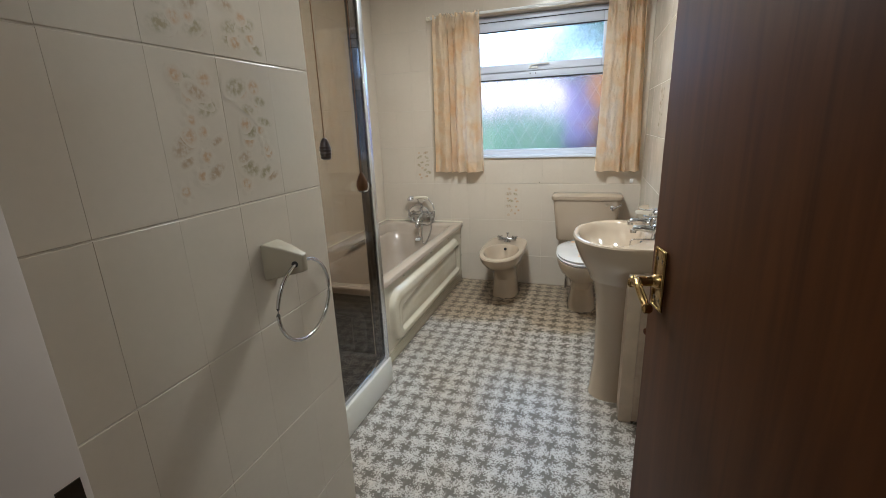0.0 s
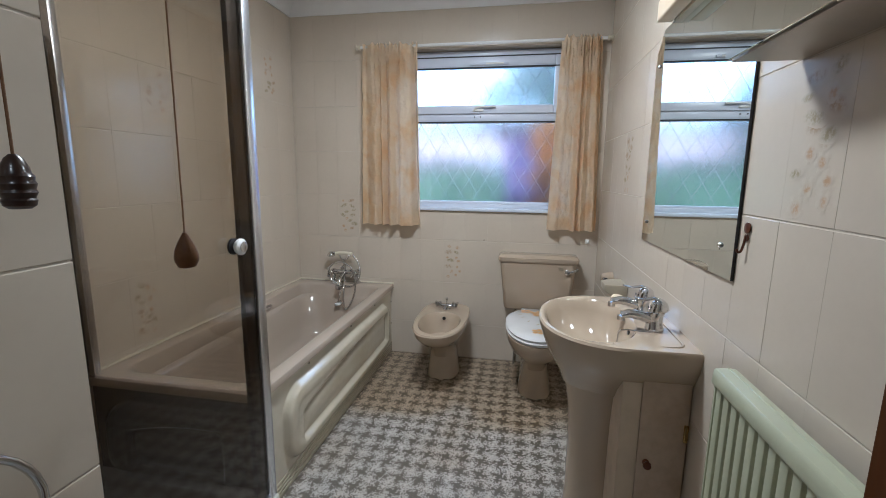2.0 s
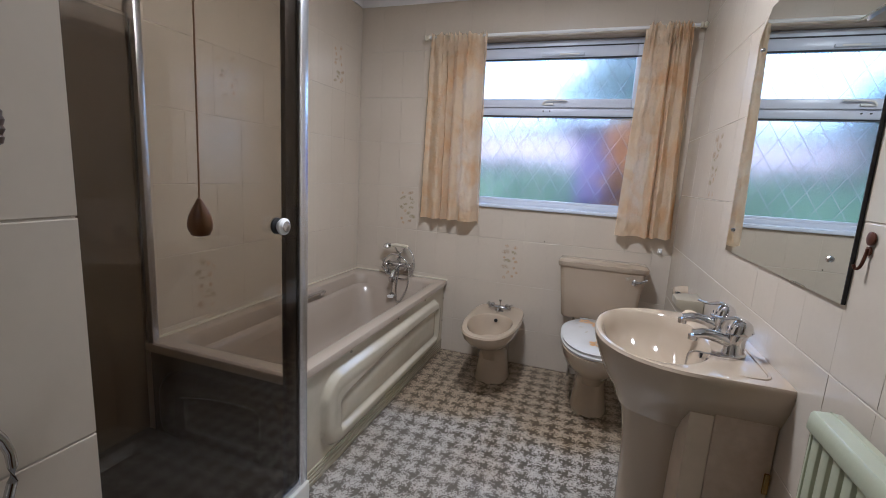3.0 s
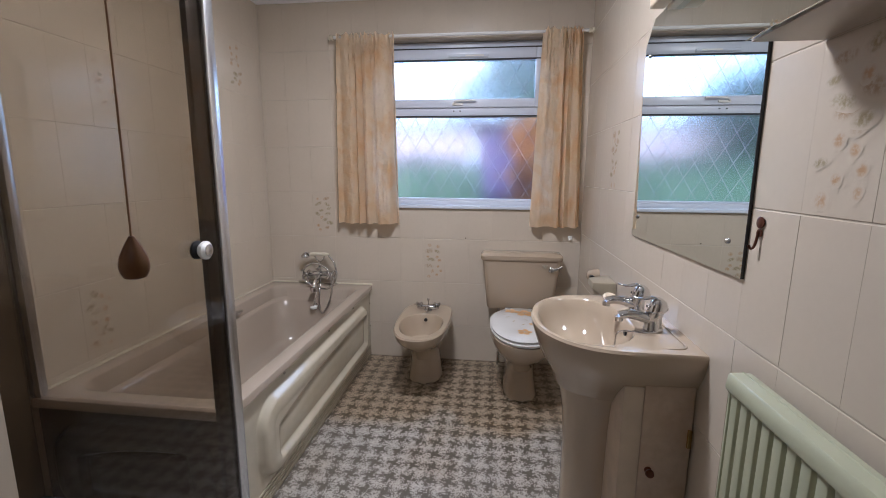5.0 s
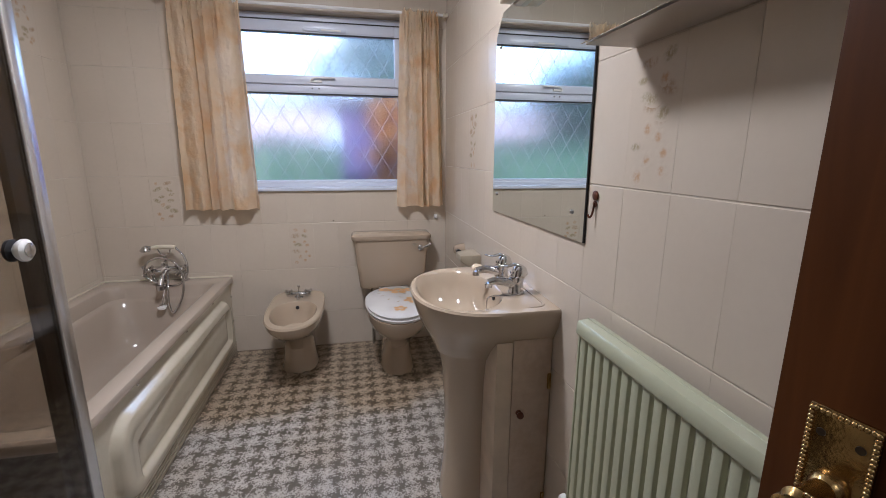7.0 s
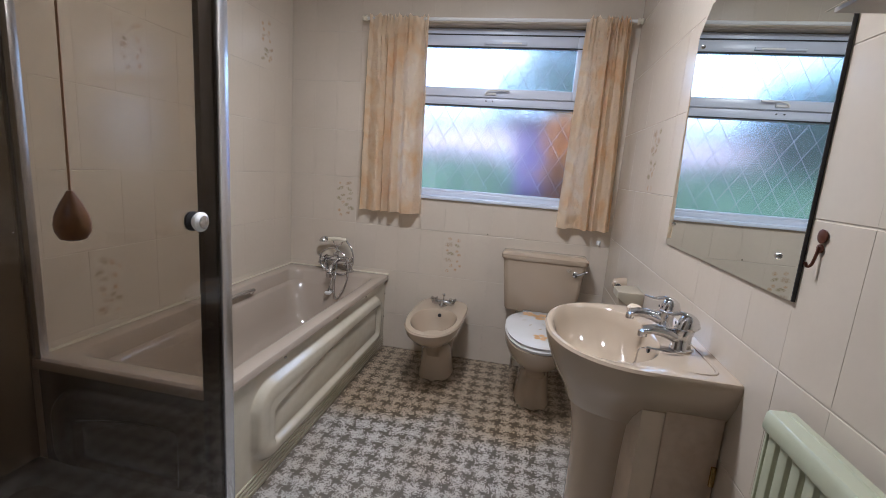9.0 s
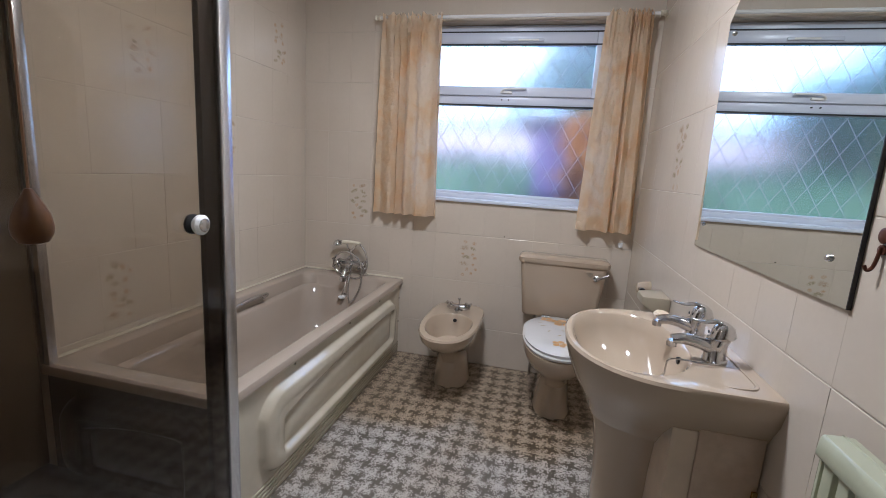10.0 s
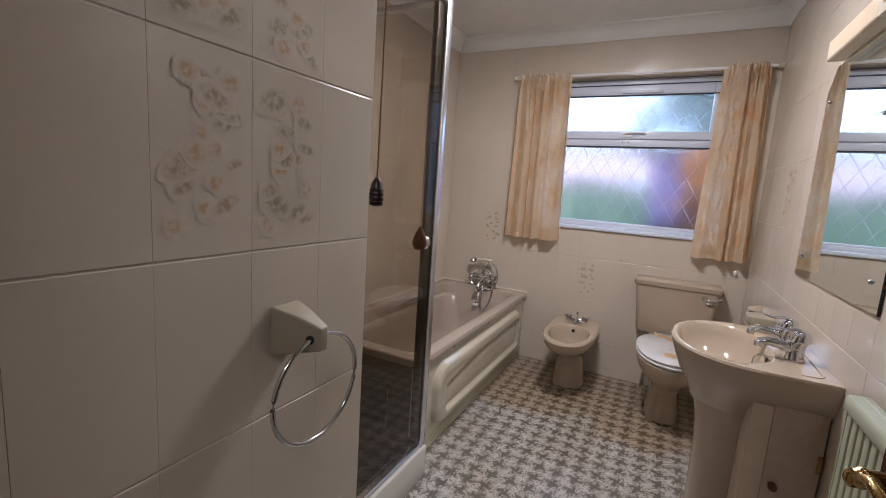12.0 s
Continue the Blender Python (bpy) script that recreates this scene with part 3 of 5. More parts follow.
def curtain(name, x0t, x1t, x0b, x1b, folds, seed, label):
    rng = random.Random(seed)
    ob = thing(name, ((x0b + x1b) / 2, RODY, 0.95), label, "curtain", "pair of curtains")
    ox = (x0b + x1b) / 2
    n, rows = folds * 18, 90
    ph = [rng.uniform(-0.9, 0.9) for _ in range(folds + 2)]
    am = [rng.uniform(0.55, 1.15) for _ in range(folds + 2)]
    zb, zt = 0.938, RODZ + 0.012

    def at(i, j):
        u, v = i / n, j / rows                # v: 0 bottom, 1 top
        k = u * folds
        k += 0.34 * math.sin(k * 1.7 + seed) + 0.12 * math.sin(k * 4.1 + 2 * seed)
        k = max(k, 0.0)
        f, g = min(int(k), folds), k - int(k)
        a = am[f] * (1 - g) + am[f + 1] * g
        p = ph[f] * (1 - g) + ph[f + 1] * g
        head = max(0.0, (v - 0.90) / 0.10)
        flat = 0.35 + 0.65 * abs(math.sin(1.3 * k + 0.7 * seed))
        depth = (0.026 + 0.014 * (1 - v)) * a * flat * (1 - 0.55 * head)
        w = math.sin(2 * math.pi * k + p * (1 - v) * 0.8)
        w = math.copysign(abs(w) ** 0.7, w)
        gather = math.exp(-max(0.0, 0.935 - v) / 0.07) * (1.0 if v < 0.935 else 0.55)
        y = -0.012 + depth * w + 0.013 * gather * math.sin(6.283 * k * 3.1 + 1.5 + 2.0 * noise.noise((u * 9, 0.3, seed)))
        y += 0.012 * noise.noise((u * 6, v * 4, seed)) + 0.007 * noise.noise((u * 16, v * 24, seed + 5)) + 0.004 * noise.noise((u * 40, v * 70, seed + 9))
        pinch = 0.012 * math.sin(2 * math.pi * k * 2) * math.exp(-((v - 0.93) / 0.025) ** 2)
        left, right = x0b + (x0t - x0b) * v, x1b + (x1t - x1b) * v
        x = left + (right - left) * (u + 0.02 * math.sin(4 * math.pi * k + p) / folds)
        z = zb + (zt - zb) * v + (0.0018 * math.sin(2 * math.pi * k + 1) if j == 0 else 0) + ((0.009 * math.sin(14 * k) + 0.005 * math.sin(37 * k)) if j == rows else 0)
        return (x - ox, y + pinch - 0.006, z - 0.95)

    bm = bmesh.new()
    grid = [[bm.verts.new(at(i, j)) for i in range(n + 1)] for j in range(rows + 1)]
    for j in range(rows):
        for i in range(n):
            bm.faces.new((grid[j][i], grid[j][i + 1], grid[j + 1][i + 1], grid[j + 1][i]))
    bmesh.ops.solidify(bm, geom=bm.faces[:], thickness=0.0016)
    part("cloth", bm, CLOTH, ob)
    rings = folds + 2
    for i in range(rings):
        x = x0t + (x1t - x0t) * (i + 0.5) / rings - ox
        part("curtain_ring", tube([(x + 0.002 * math.sin(i), 0.013 * math.cos(a), RODZ - 0.95 - 0.001 + 0.013 * math.sin(a)) for a in [k * math.pi / 6 for k in range(13)]], 0.0016, 6, 1), CREAMPLASTIC, ob)
    return ob


curtain("curtain", -0.968, -0.60, -0.980, -0.570, 5, 3, "faded peach marbled curtain with brown stains, gathered aside")
curtain("curtain", 0.285, 0.515, 0.250, 0.555, 4, 8, "faded peach marbled curtain bunched beside the wall")

# ---- bath ----
BX0, BX1, BY0, BY1, RIM = L + 0.002, -0.787, 2.086, B - 0.002, 0.51
bath = thing("bathtub", ((BX0 + BX1) / 2, (BY0 + BY1) / 2, 0), "mink coloured acrylic bath with cream moulded side panel", "bathtub")
bw, bl = (BX1 - BX0) / 2, (BY1 - BY0) / 2


def rrect(hx, hy, z, r, cy=0.0, n=10, cx=0.0):
    ring = []
    for sx, sy, a0 in ((1, 1, 0), (-1, 1, 90), (-1, -1, 180), (1, -1, 270)):
        for k in range(n):
            a = radians(a0 + 90 * k / (n - 1))
            ring.append((cx + sx * (hx - r) + r * math.cos(a), cy + sy * (hy - r) + r * math.sin(a), z))
    return ring


part("tub", loft([
    rrect(bw, bl, RIM - 0.032, 0.010), rrect(bw, bl, RIM - 0.008, 0.012), rrect(bw - 0.003, bl - 0.003, RIM - 0.002, 0.012), rrect(bw - 0.010, bl - 0.010, RIM, 0.014),
    rrect(bw - 0.062, bl - 0.072, RIM - 0.001, 0.075), rrect(bw - 0.072, bl - 0.085, RIM - 0.006, 0.08), rrect(bw - 0.078, bl - 0.095, RIM - 0.022, 0.085),
    rrect(bw - 0.084, bl - 0.11, RIM - 0.075, 0.09, 0.005), rrect(bw - 0.098, bl - 0.122, RIM - 0.085, 0.10, 0.008), rrect(bw - 0.106, bl - 0.135, RIM - 0.10, 0.11, 0.012),
    rrect(bw - 0.125, bl - 0.20, RIM - 0.24, 0.13, 0.045), rrect(bw - 0.145, bl - 0.255, RIM - 0.33, 0.14, 0.075), rrect(bw - 0.18, bl - 0.30, RIM - 0.365, 0.13, 0.09),
    rrect(bw - 0.25, bl - 0.40, RIM - 0.375, 0.09, 0.10)], None, True, False, True), ACRYLIC, bath, "mink acrylic tub")


def side_panel(x, y0, y1, z0, z1, out, across="y"):
    """Moulded panel: a bulging rounded loop round a sunk field, with ribs along the foot."""
    ny, nz = 220, 92
    bm = bmesh.new()
    cy, cz = (y0 + y1) / 2 + (0.033 if across == "y" else 0), 0.256
    hy, hz, r = (y1 - y0) / 2 - (0.143 if across == "y" else 0.05), 0.162, 0.115

    def height(y, z):
        qy, qz = abs(y - cy) - hy + r, abs(z - cz) - hz + r
        sd = math.hypot(max(qy, 0), max(qz, 0)) + min(max(qy, qz), 0) - r
        if sd > 0:
            h = 0.0
        elif sd > -0.026:
            h = 0.031 * math.sin(-sd / 0.026 * math.pi / 2) ** 0.8
        else:
            bow = (cy + 0.5 * hy - y) / (1.5 * hy)
            edges = [y - (cy - hy + 0.105), cy + hy - 0.06 - y, z - (cz - hz + 0.052), cz + hz - 0.055 - 0.075 * bow * bow - z]
            d = -0.008 * math.log(sum(math.exp(-min(max(e, -0.3), 0.3) / 0.008) for e in edges))
            t = min(max(d / 0.020, 0.0), 1.0)
            h = 0.031 + 0.003 * math.sin(min(1.0, (-sd - 0.026) / 0.05) * math.pi) - 0.020 * (3 * t * t - 2 * t ** 3)
            h += 0.012 * math.sin(min(1.0, max(0.0, d - 0.020) / 0.06) * math.pi / 2)
        return h

    rows = []
    for j in range(nz + 1):
        z = z0 + (z1 - z0) * j / nz
        rows.append([])
        for i in range(ny + 1):
            y = y0 + (y1 - y0) * i / ny
            h = height(y, z)
            rows[-1].append(bm.verts.new((x + out * h, y, z) if across == "y" else (y, x + out * h, z)))
    for j in range(nz):
        for i in range(ny):
            bm.faces.new((rows[j][i], rows[j][i + 1], rows[j + 1][i + 1], rows[j + 1][i]))
    back = bmesh.ops.extrude_face_region(bm, geom=bm.faces[:])
    shift = Vector((-out * 0.012, 0, 0)) if across == "y" else Vector((0, -out * 0.012, 0))
    bmesh.ops.translate(bm, vec=shift, verts=[v for v in back["geom"] if isinstance(v, bmesh.types.BMVert)])
    return bm


pan = part("side_panel", side_panel(bw - 0.020, -bl + 0.002, bl - 0.002, 0.0, RIM - 0.033, 1), PANEL, bath, "cream moulded plastic side panel", True, 80)
for k in range(4):
    part("rib", box(bw - 0.021, bw - 0.0155, -bl + 0.003, bl - 0.003, 0.012 + 0.0175 * k, 0.024 + 0.0175 * k, 0.002), PANEL, pan)
for y, z in ((-0.42, 0.455), (0.06, 0.457), (0.45, 0.457), (bl - 0.015, 0.38), (bl - 0.015, 0.22)):
    part("panel_screw", lathe([(0.006, -0.002), (0.006, 0.003), (0.003, 0.005)], (bw - 0.018, y, z), "x", 10), CHROME, pan)
# Same moulding as the side panel, coloured dark for the shade there.
part("end_panel", side_panel(-bl + 0.022, -bw + 0.004, bw - 0.034, 0.0, RIM - 0.033, -1, "x"), SHADEPANEL, bath, "moulded end panel inside the shower, shade put into its colour", True, 80)
grip = part("hand_grip", tube([(-bw + 0.085, 0.0, RIM - 0.052), (-bw + 0.108, 0.004, RIM - 0.030), (-bw + 0.112, 0.12, RIM - 0.020), (-bw + 0.108, 0.236, RIM - 0.030), (-bw + 0.085, 0.24, RIM - 0.052)], 0.011, 12), CHROME, bath, "chrome hand grip")
part("overflow", lathe([(0.022, 0.0), (0.022, -0.006), (0.012, -0.009)], (0.0, bl - 0.125, RIM - 0.13), "y", 18), CHROME, bath, "chrome overflow plate")
part("waste", lathe([(0.030, 0.0), (0.030, 0.004), (0.02, 0.006)], (0.0, bl - 0.46, RIM - 0.3755), "z", 20), CHROME, bath)
part("sealant", boxes([(-bw + 0.001, bw - 0.001, bl - 0.007, bl + 0.001, RIM - 0.004, RIM + 0.007), (-bw, -bw + 0.007, -bl, bl - 0.008, RIM - 0.004, RIM + 0.007)]), CREAMPLASTIC, bath, "yellowed sealant bead")

# bath shower mixer
mix = thing("bath_mixer_tap", (-1.135, B - 0.040, RIM), "chrome bath mixer tap with handset and hose", "tap")
for s in (-1, 1):
    leg = part("pillar", lathe([(0.026, 0), (0.026, 0.006), (0.015, 0.016), (0.013, 0.055), (0.019, 0.062), (0.019, 0.088), (0.012, 0.094)], (s * 0.088, 0, 0), "z", 18), CHROME, mix)
    hd = part("cross_handle", lathe([(0.011, 0), (0.016, -0.012), (0.016, -0.03), (0.010, -0.036)], (s * 0.088, -0.018, 0.076), "y", 14), CHROME, mix)
    for k in range(4):
        a = math.pi / 4 + k * math.pi / 2
        part("spoke", tube([(s * 0.088, -0.042, 0.076), (s * 0.088 + 0.040 * math.cos(a), -0.044, 0.076 + 0.040 * math.sin(a))], 0.0065, 8, 1, ends=0.0095), CHROME, hd)
part("body", tube([(-0.088, 0, 0.075), (-0.03, -0.012, 0.078), (0.03, -0.012, 0.078), (0.088, 0, 0.075)], 0.017, 14), CHROME, mix)
part("spout", tube([(0, -0.012, 0.07), (0, -0.055, 0.060), (0, -0.10, 0.04), (0, -0.125, 0.006)], 0.016, 14, ends=0.014), CHROME, mix)
part("aerator", lathe([(0.020, -0.012), (0.022, 0.0), (0.022, 0.014), (0.016, 0.018)], (0, -0.127, -0.008), "z", 16), CHROME, mix)
part("riser", tube([(0, -0.012, 0.085), (0, -0.012, 0.13), (0.0, -0.014, 0.165)], 0.009, 12), CHROME, mix)
part("diverter", lathe([(0.013, 0), (0.013, -0.03), (0.006, -0.034)], (0, -0.026, 0.118), "y", 14), CHROME, mix)
for s in (-1, 1):
    part("cradle", tube([(0, -0.014, 0.16), (s * 0.022, -0.014, 0.175), (s * 0.034, -0.014, 0.20)], 0.005, 8), CHROME, mix)
hs = part("handset", tube([(-0.065, -0.014, 0.208), (-0.02, -0.014, 0.214), (0.04, -0.014, 0.212), (0.06, -0.014, 0.208)], 0.012, 14), CREAMPLASTIC, mix, "cream handset grip")
part("rose", lathe([(0.010, 0.012), (0.026, -0.006), (0.028, -0.016), (0.022, -0.020)], (-0.098, -0.020, 0.208), "z", 18), CHROME, hs)
part("neck", tube([(-0.062, -0.014, 0.208), (-0.082, -0.017, 0.214), (-0.098, -0.02, 0.216)], 0.009, 12), CHROME, hs)
part("hose", tube([(0.062, -0.014, 0.207), (0.110, -0.030, 0.150), (0.125, -0.050, 0.060), (0.070, -0.060, -0.010), (-0.030, -0.060, 0.000), (-0.100, -0.060, 0.055), (-0.085, -0.060, 0.125), (-0.010, -0.066, 0.160), (0.075, -0.070, 0.120), (0.105, -0.080, 0.030), (0.100, -0.100, -0.070), (0.050, -0.115, -0.165), (0.030, -0.115, -0.120), (0.035, -0.120, -0.020), (0.020, -0.060, 0.045), (0.000, -0.030, 0.075)], 0.0058, 10, 8), CHROME, mix, "flexible chrome hose")
chain = thing("plug", (-1.145, 3.565, 0.373), "white bath plug hanging below the tap", "plug")
part("stopper", lathe([(0.020, 0.0), (0.023, 0.012), (0.012, 0.016)], (0, 0, 0), "z", 16), SOAPWHITE, chain)
part("chain", tube([(0, 0, 0.014), (0.004, 0.012, 0.05), (0.01, 0.05, 0.11), (0.012, 0.085, 0.137)], 0.0025, 6), CHROME, chain)

# ---- shower ----
tray = thing("shower_tray", ((L + GLASS) / 2, (SHOWER + 2.083) / 2, 0), "raised shower tray with a dull dark floor and cream front", "shower tray")
tw, tl = (GLASS + 0.012 - L) / 2, (2.083 - SHOWER) / 2
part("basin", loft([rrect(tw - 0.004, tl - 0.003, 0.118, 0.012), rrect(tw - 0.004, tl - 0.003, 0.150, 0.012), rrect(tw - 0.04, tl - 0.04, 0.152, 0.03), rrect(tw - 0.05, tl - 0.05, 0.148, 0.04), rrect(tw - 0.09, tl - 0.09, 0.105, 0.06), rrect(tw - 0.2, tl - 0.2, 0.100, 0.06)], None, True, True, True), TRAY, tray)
part("tray_front", box(tw - 0.008, tw + 0.018, -tl + 0.003, tl, 0.0, 0.148, 0.008, seg=3), TRAYWHITE, tray, "cream plinth front")
part("waste", lathe([(0.04, 0), (0.04, 0.004), (0.03, 0.006)], (0.05, 0.1, 0.1), "z", 20), CHROME, tray)

door_s = thing("shower_door", (GLASS, (SHOWER + 2.075) / 2, 0.15), "smoked glass shower door in an aluminium frame", "shower door")
dl = (2.075 - SHOWER) / 2
for y0, y1, mat, lab in ((dl - 0.038, dl, ALU, "satin aluminium post"), (-dl + 0.002, -dl + 0.030, ALU, "satin aluminium post")):
    part("post", box(-0.018, 0.018, y0, y1, 0, 1.84, 0.004), mat, door_s, lab)
part("head_rail", box(-0.018, 0.018, -dl + 0.031, dl - 0.039, 1.80, 1.84, 0.004), ALU, door_s)
part("sill_rail", box(-0.016, 0.016, -dl + 0.031, dl - 0.039, 0.0, 0.022, 0.004), ALU, door_s)
part("glass_panel", box(0.006, 0.011, -dl + 0.034, dl - 0.040, 0.026, 1.796), SMOKED, door_s, "smoked glass", False)
part("door_edge", box(-0.014, 0.004, dl - 0.088, dl - 0.042, 0.026, 1.796, 0.003), BLACK, door_s, "black closing edge")
kn = part("knob", lathe([(0.010, 0.011), (0.010, 0.022), (0.018, 0.026), (0.024, 0.034), (0.024, 0.041), (0.018, 0.046)], (0, dl - 0.139, 0.912), "x", 20), SOAPWHITE, door_s, "white and chrome door knob")
part("knob_rose", lathe([(0.024, 0.0112), (0.024, 0.017), (0.014, 0.020)], (0, dl - 0.139, 0.912), "x", 18), BLACK, kn, "black seat of the knob")
part("knob_cap", lathe([(0.015, 0.0455), (0.016, 0.048), (0.009, 0.050)], (0, dl - 0.139, 0.912), "x", 18), CHROME, kn)

structure("wall_panel_shower", box(L + 0.001, L + 0.012, SHOWER + 0.004, 2.083, 0.153, 1.715, 0.002), LININGBOARD, "dark brown laminate lining inside the shower")
screen = thing("shower_screen", ((L + GLASS) / 2, 2.104, RIM), "clear glass screen standing on the bath end", "shower screen")
sw = (GLASS - L) / 2
part("wall_post", box(-sw + 0.003, -sw + 0.045, -0.014, 0.014, 0.001, 1.49, 0.003), ALU, screen)
part("head_rail", box(-sw + 0.046, sw - 0.010, -0.012, 0.012, 1.462, 1.49, 0.003), ALU, screen)
part("glass_panel", box(-sw + 0.042, sw - 0.010, -0.003, 0.003, 0.004, 1.461), CLEAR, screen, "", False)

# ---- bidet ----
bid = thing("bidet", (-0.378, 3.40, 0), "mink ceramic bidet with a chrome mixer", "bidet")
BH = 0.395
part("bowl", loft([oval(0, 0.10, 0.0, 0.105, 0.155, power=2.4), oval(0, 0.10, 0.02, 0.100, 0.150, power=2.4), oval(0, 0.09, 0.15, 0.088, 0.140, power=2.3, ry2=0.16), oval(0, 0.06, 0.24, 0.098, 0.19, power=2.2, ry2=0.20),
                   oval(0, 0.01, 0.30, 0.136, 0.28, power=2.2, ry2=0.28, back=3.5), oval(0, 0.0, 0.35, 0.156, 0.335, power=2.3, ry2=0.30, back=4.5), oval(0, 0.0, BH - 0.01, 0.161, 0.348, power=2.4, ry2=0.308, back=4.5), oval(0, 0.0, BH, 0.155, 0.342, power=2.4, ry2=0.304, back=4.5),
                   oval(0, -0.07, BH, 0.127, 0.235, power=2.1, ry2=0.17), oval(0, -0.07, BH - 0.008, 0.121, 0.226, power=2.1, ry2=0.162), oval(0, -0.06, BH - 0.06, 0.108, 0.20, ry2=0.145), oval(0, -0.05, BH - 0.12, 0.085, 0.14, ry2=0.10), oval(0, -0.05, BH - 0.135, 0.03, 0.05)], None, True, True, True), CERAMIC, bid)
part("overflow_hole", lathe([(0.011, 0.0), (0.011, 0.006)], (0.0, 0.078, BH - 0.035), "y", 14), BLACK, bid)
part("waste", lathe([(0.024, 0), (0.024, 0.004), (0.015, 0.006)], (0, -0.05, BH - 0.135), "z", 16), CHROME, bid)
bt = thing("bidet_tap", (-0.378, 3.575, BH), "small chrome bidet mixer with two cross handles", "tap")
part("body", tube([(-0.055, 0, 0.018), (-0.02, -0.005, 0.022), (0.02, -0.005, 0.022), (0.055, 0, 0.018)], 0.016, 12), CHROME, bt)
part("base", lathe([(0.026, 0.0), (0.024, 0.008), (0.016, 0.014)], (0, 0, 0), "z", 16), CHROME, bt)
part("spout", tube([(0, -0.005, 0.022), (0, -0.04, 0.024), (0, -0.062, 0.008)], 0.011, 12), CHROME, bt)
part("pop_up_rod", lathe([(0.003, 0.02), (0.003, 0.06), (0.009, 0.062), (0.009, 0.072), (0.004, 0.076)], (0, 0.006, 0), "z", 12), CHROME, bt)
for s in (-1, 1):
    hd = part("cross_handle", lathe([(0.013, 0.012), (0.015, 0.035), (0.010, 0.046)], (s * 0.058, -0.004, 0), "z", 14), CHROME, bt)
    for k in range(4):
        a = math.pi / 4 + k * math.pi / 2
        part("spoke", tube([(s * 0.058, -0.004, 0.04), (s * 0.058 + 0.024 * math.cos(a), -0.004 + 0.024 * math.sin(a), 0.043)], 0.005, 8, 1, ends=0.007), CHROME, hd)



def foot_seal(parent, cx, cy, rx, ry, seed):
    """A broken, dirty bead where a pan meets the vinyl."""
    for k in range(9):
        r = random.Random(seed * 31 + k)
        a0 = 2 * math.pi * k / 9 + r.uniform(0, 0.25)
        span = r.uniform(0.30, 0.62)
        pts = [(cx + rx * math.cos(a0 + span * i / 4) * (1 + r.uniform(-0.012, 0.030)), cy + ry * math.sin(a0 + span * i / 4) * (1 + r.uniform(-0.012, 0.020)), 0.002) for i in range(5)]
        part("sealant", tube(pts, r.uniform(0.0028, 0.0050), 6, 3, flat=0.7), DIRTYSEAL, parent, "dirty broken sealant")


foot_seal(bid, 0.0, 0.10, 0.106, 0.156, 3)

# ---- toilet ----
wc = thing("toilet", (0.205, 3.40, 0), "mink ceramic close-coupled toilet with white flower-print lid", "toilet")
part("pan", loft([oval(0, 0.02, 0.0, 0.100, 0.215, power=2.5, ry2=0.24), oval(0, 0.02, 0.02, 0.095, 0.205, power=2.5, ry2=0.24), oval(0, 0.03, 0.16, 0.082, 0.185, power=2.4, ry2=0.23), oval(0, 0.0, 0.23, 0.105, 0.22, power=2.2, ry2=0.25),
                  oval(0, -0.05, 0.30, 0.160, 0.30, power=2.1, ry2=0.27), oval(0, -0.06, 0.36, 0.180, 0.335, power=2.2, ry2=0.28), oval(0, -0.06, 0.395, 0.180, 0.338, power=2.3, ry2=0.28), oval(0, -0.06, 0.40, 0.172, 0.33, power=2.3, ry2=0.27)], None, True, True, True), CERAMIC, wc)
seat_ring = part("seat", loft([oval(0, -0.075, 0.402, 0.180, 0.325, ry2=0.225, power=2.15), oval(0, -0.075, 0.414, 0.184, 0.330, ry2=0.228, power=2.15), oval(0, -0.075, 0.420, 0.176, 0.32, ry2=0.222, power=2.15)], None, True, True, True), SEAT, wc, "white toilet seat")
lid = part("lid", loft([oval(0, -0.075, 0.4215, 0.178, 0.322, ry2=0.222, power=2.15), oval(0, -0.075, 0.434, 0.183, 0.328, ry2=0.228, power=2.15), oval(0, -0.075, 0.442, 0.170, 0.312, ry2=0.215, power=2.15), oval(0, -0.075, 0.445, 0.10, 0.2, ry2=0.15)], None, True, True, True), SEAT, wc, "white lid with faded orange flowers")
for s in (-1, 1):
    part("hinge", lathe([(0.012, -0.022), (0.012, 0.022)], (s * 0.07, 0.142, 0.435), "x", 12), CHROME, wc)
part("flush_pipe", lathe([(0.035, 0.395), (0.032, 0.432)], (0.0, 0.215, 0), "z", 16), BLACK, wc)
TX, TY = 0.238, 0.155      # half width, depth of the cistern
cis = part("cistern", loft([rrect(TX - 0.036, TY / 2 - 0.012, 0.425, 0.03, 0.242), rrect(TX - 0.030, TY / 2 - 0.006, 0.437, 0.03, 0.242), rrect(TX, TY / 2, 0.735, 0.03, 0.242)], None, True, True, True), CERAMIC, wc, "mink ceramic cistern")
part("cistern_lid", loft([rrect(TX + 0.008, TY / 2 + 0.004, 0.736, 0.03, 0.240), rrect(TX + 0.013, TY / 2 + 0.008, 0.745, 0.034, 0.238), rrect(TX + 0.013, TY / 2 + 0.008, 0.765, 0.034, 0.238), rrect(TX + 0.002, TY / 2 - 0.004, 0.777, 0.03, 0.240), rrect(TX - 0.04, TY / 2 - 0.04, 0.781, 0.02, 0.240)], None, True, True, True), CERAMIC, cis, "loose cistern lid")
lev = part("flush_lever", lathe([(0.016, 0.0), (0.018, -0.010), (0.010, -0.016)], (TX - 0.058, 0.165, 0.685), "y", 16), CHROME, cis, "chrome flush lever")
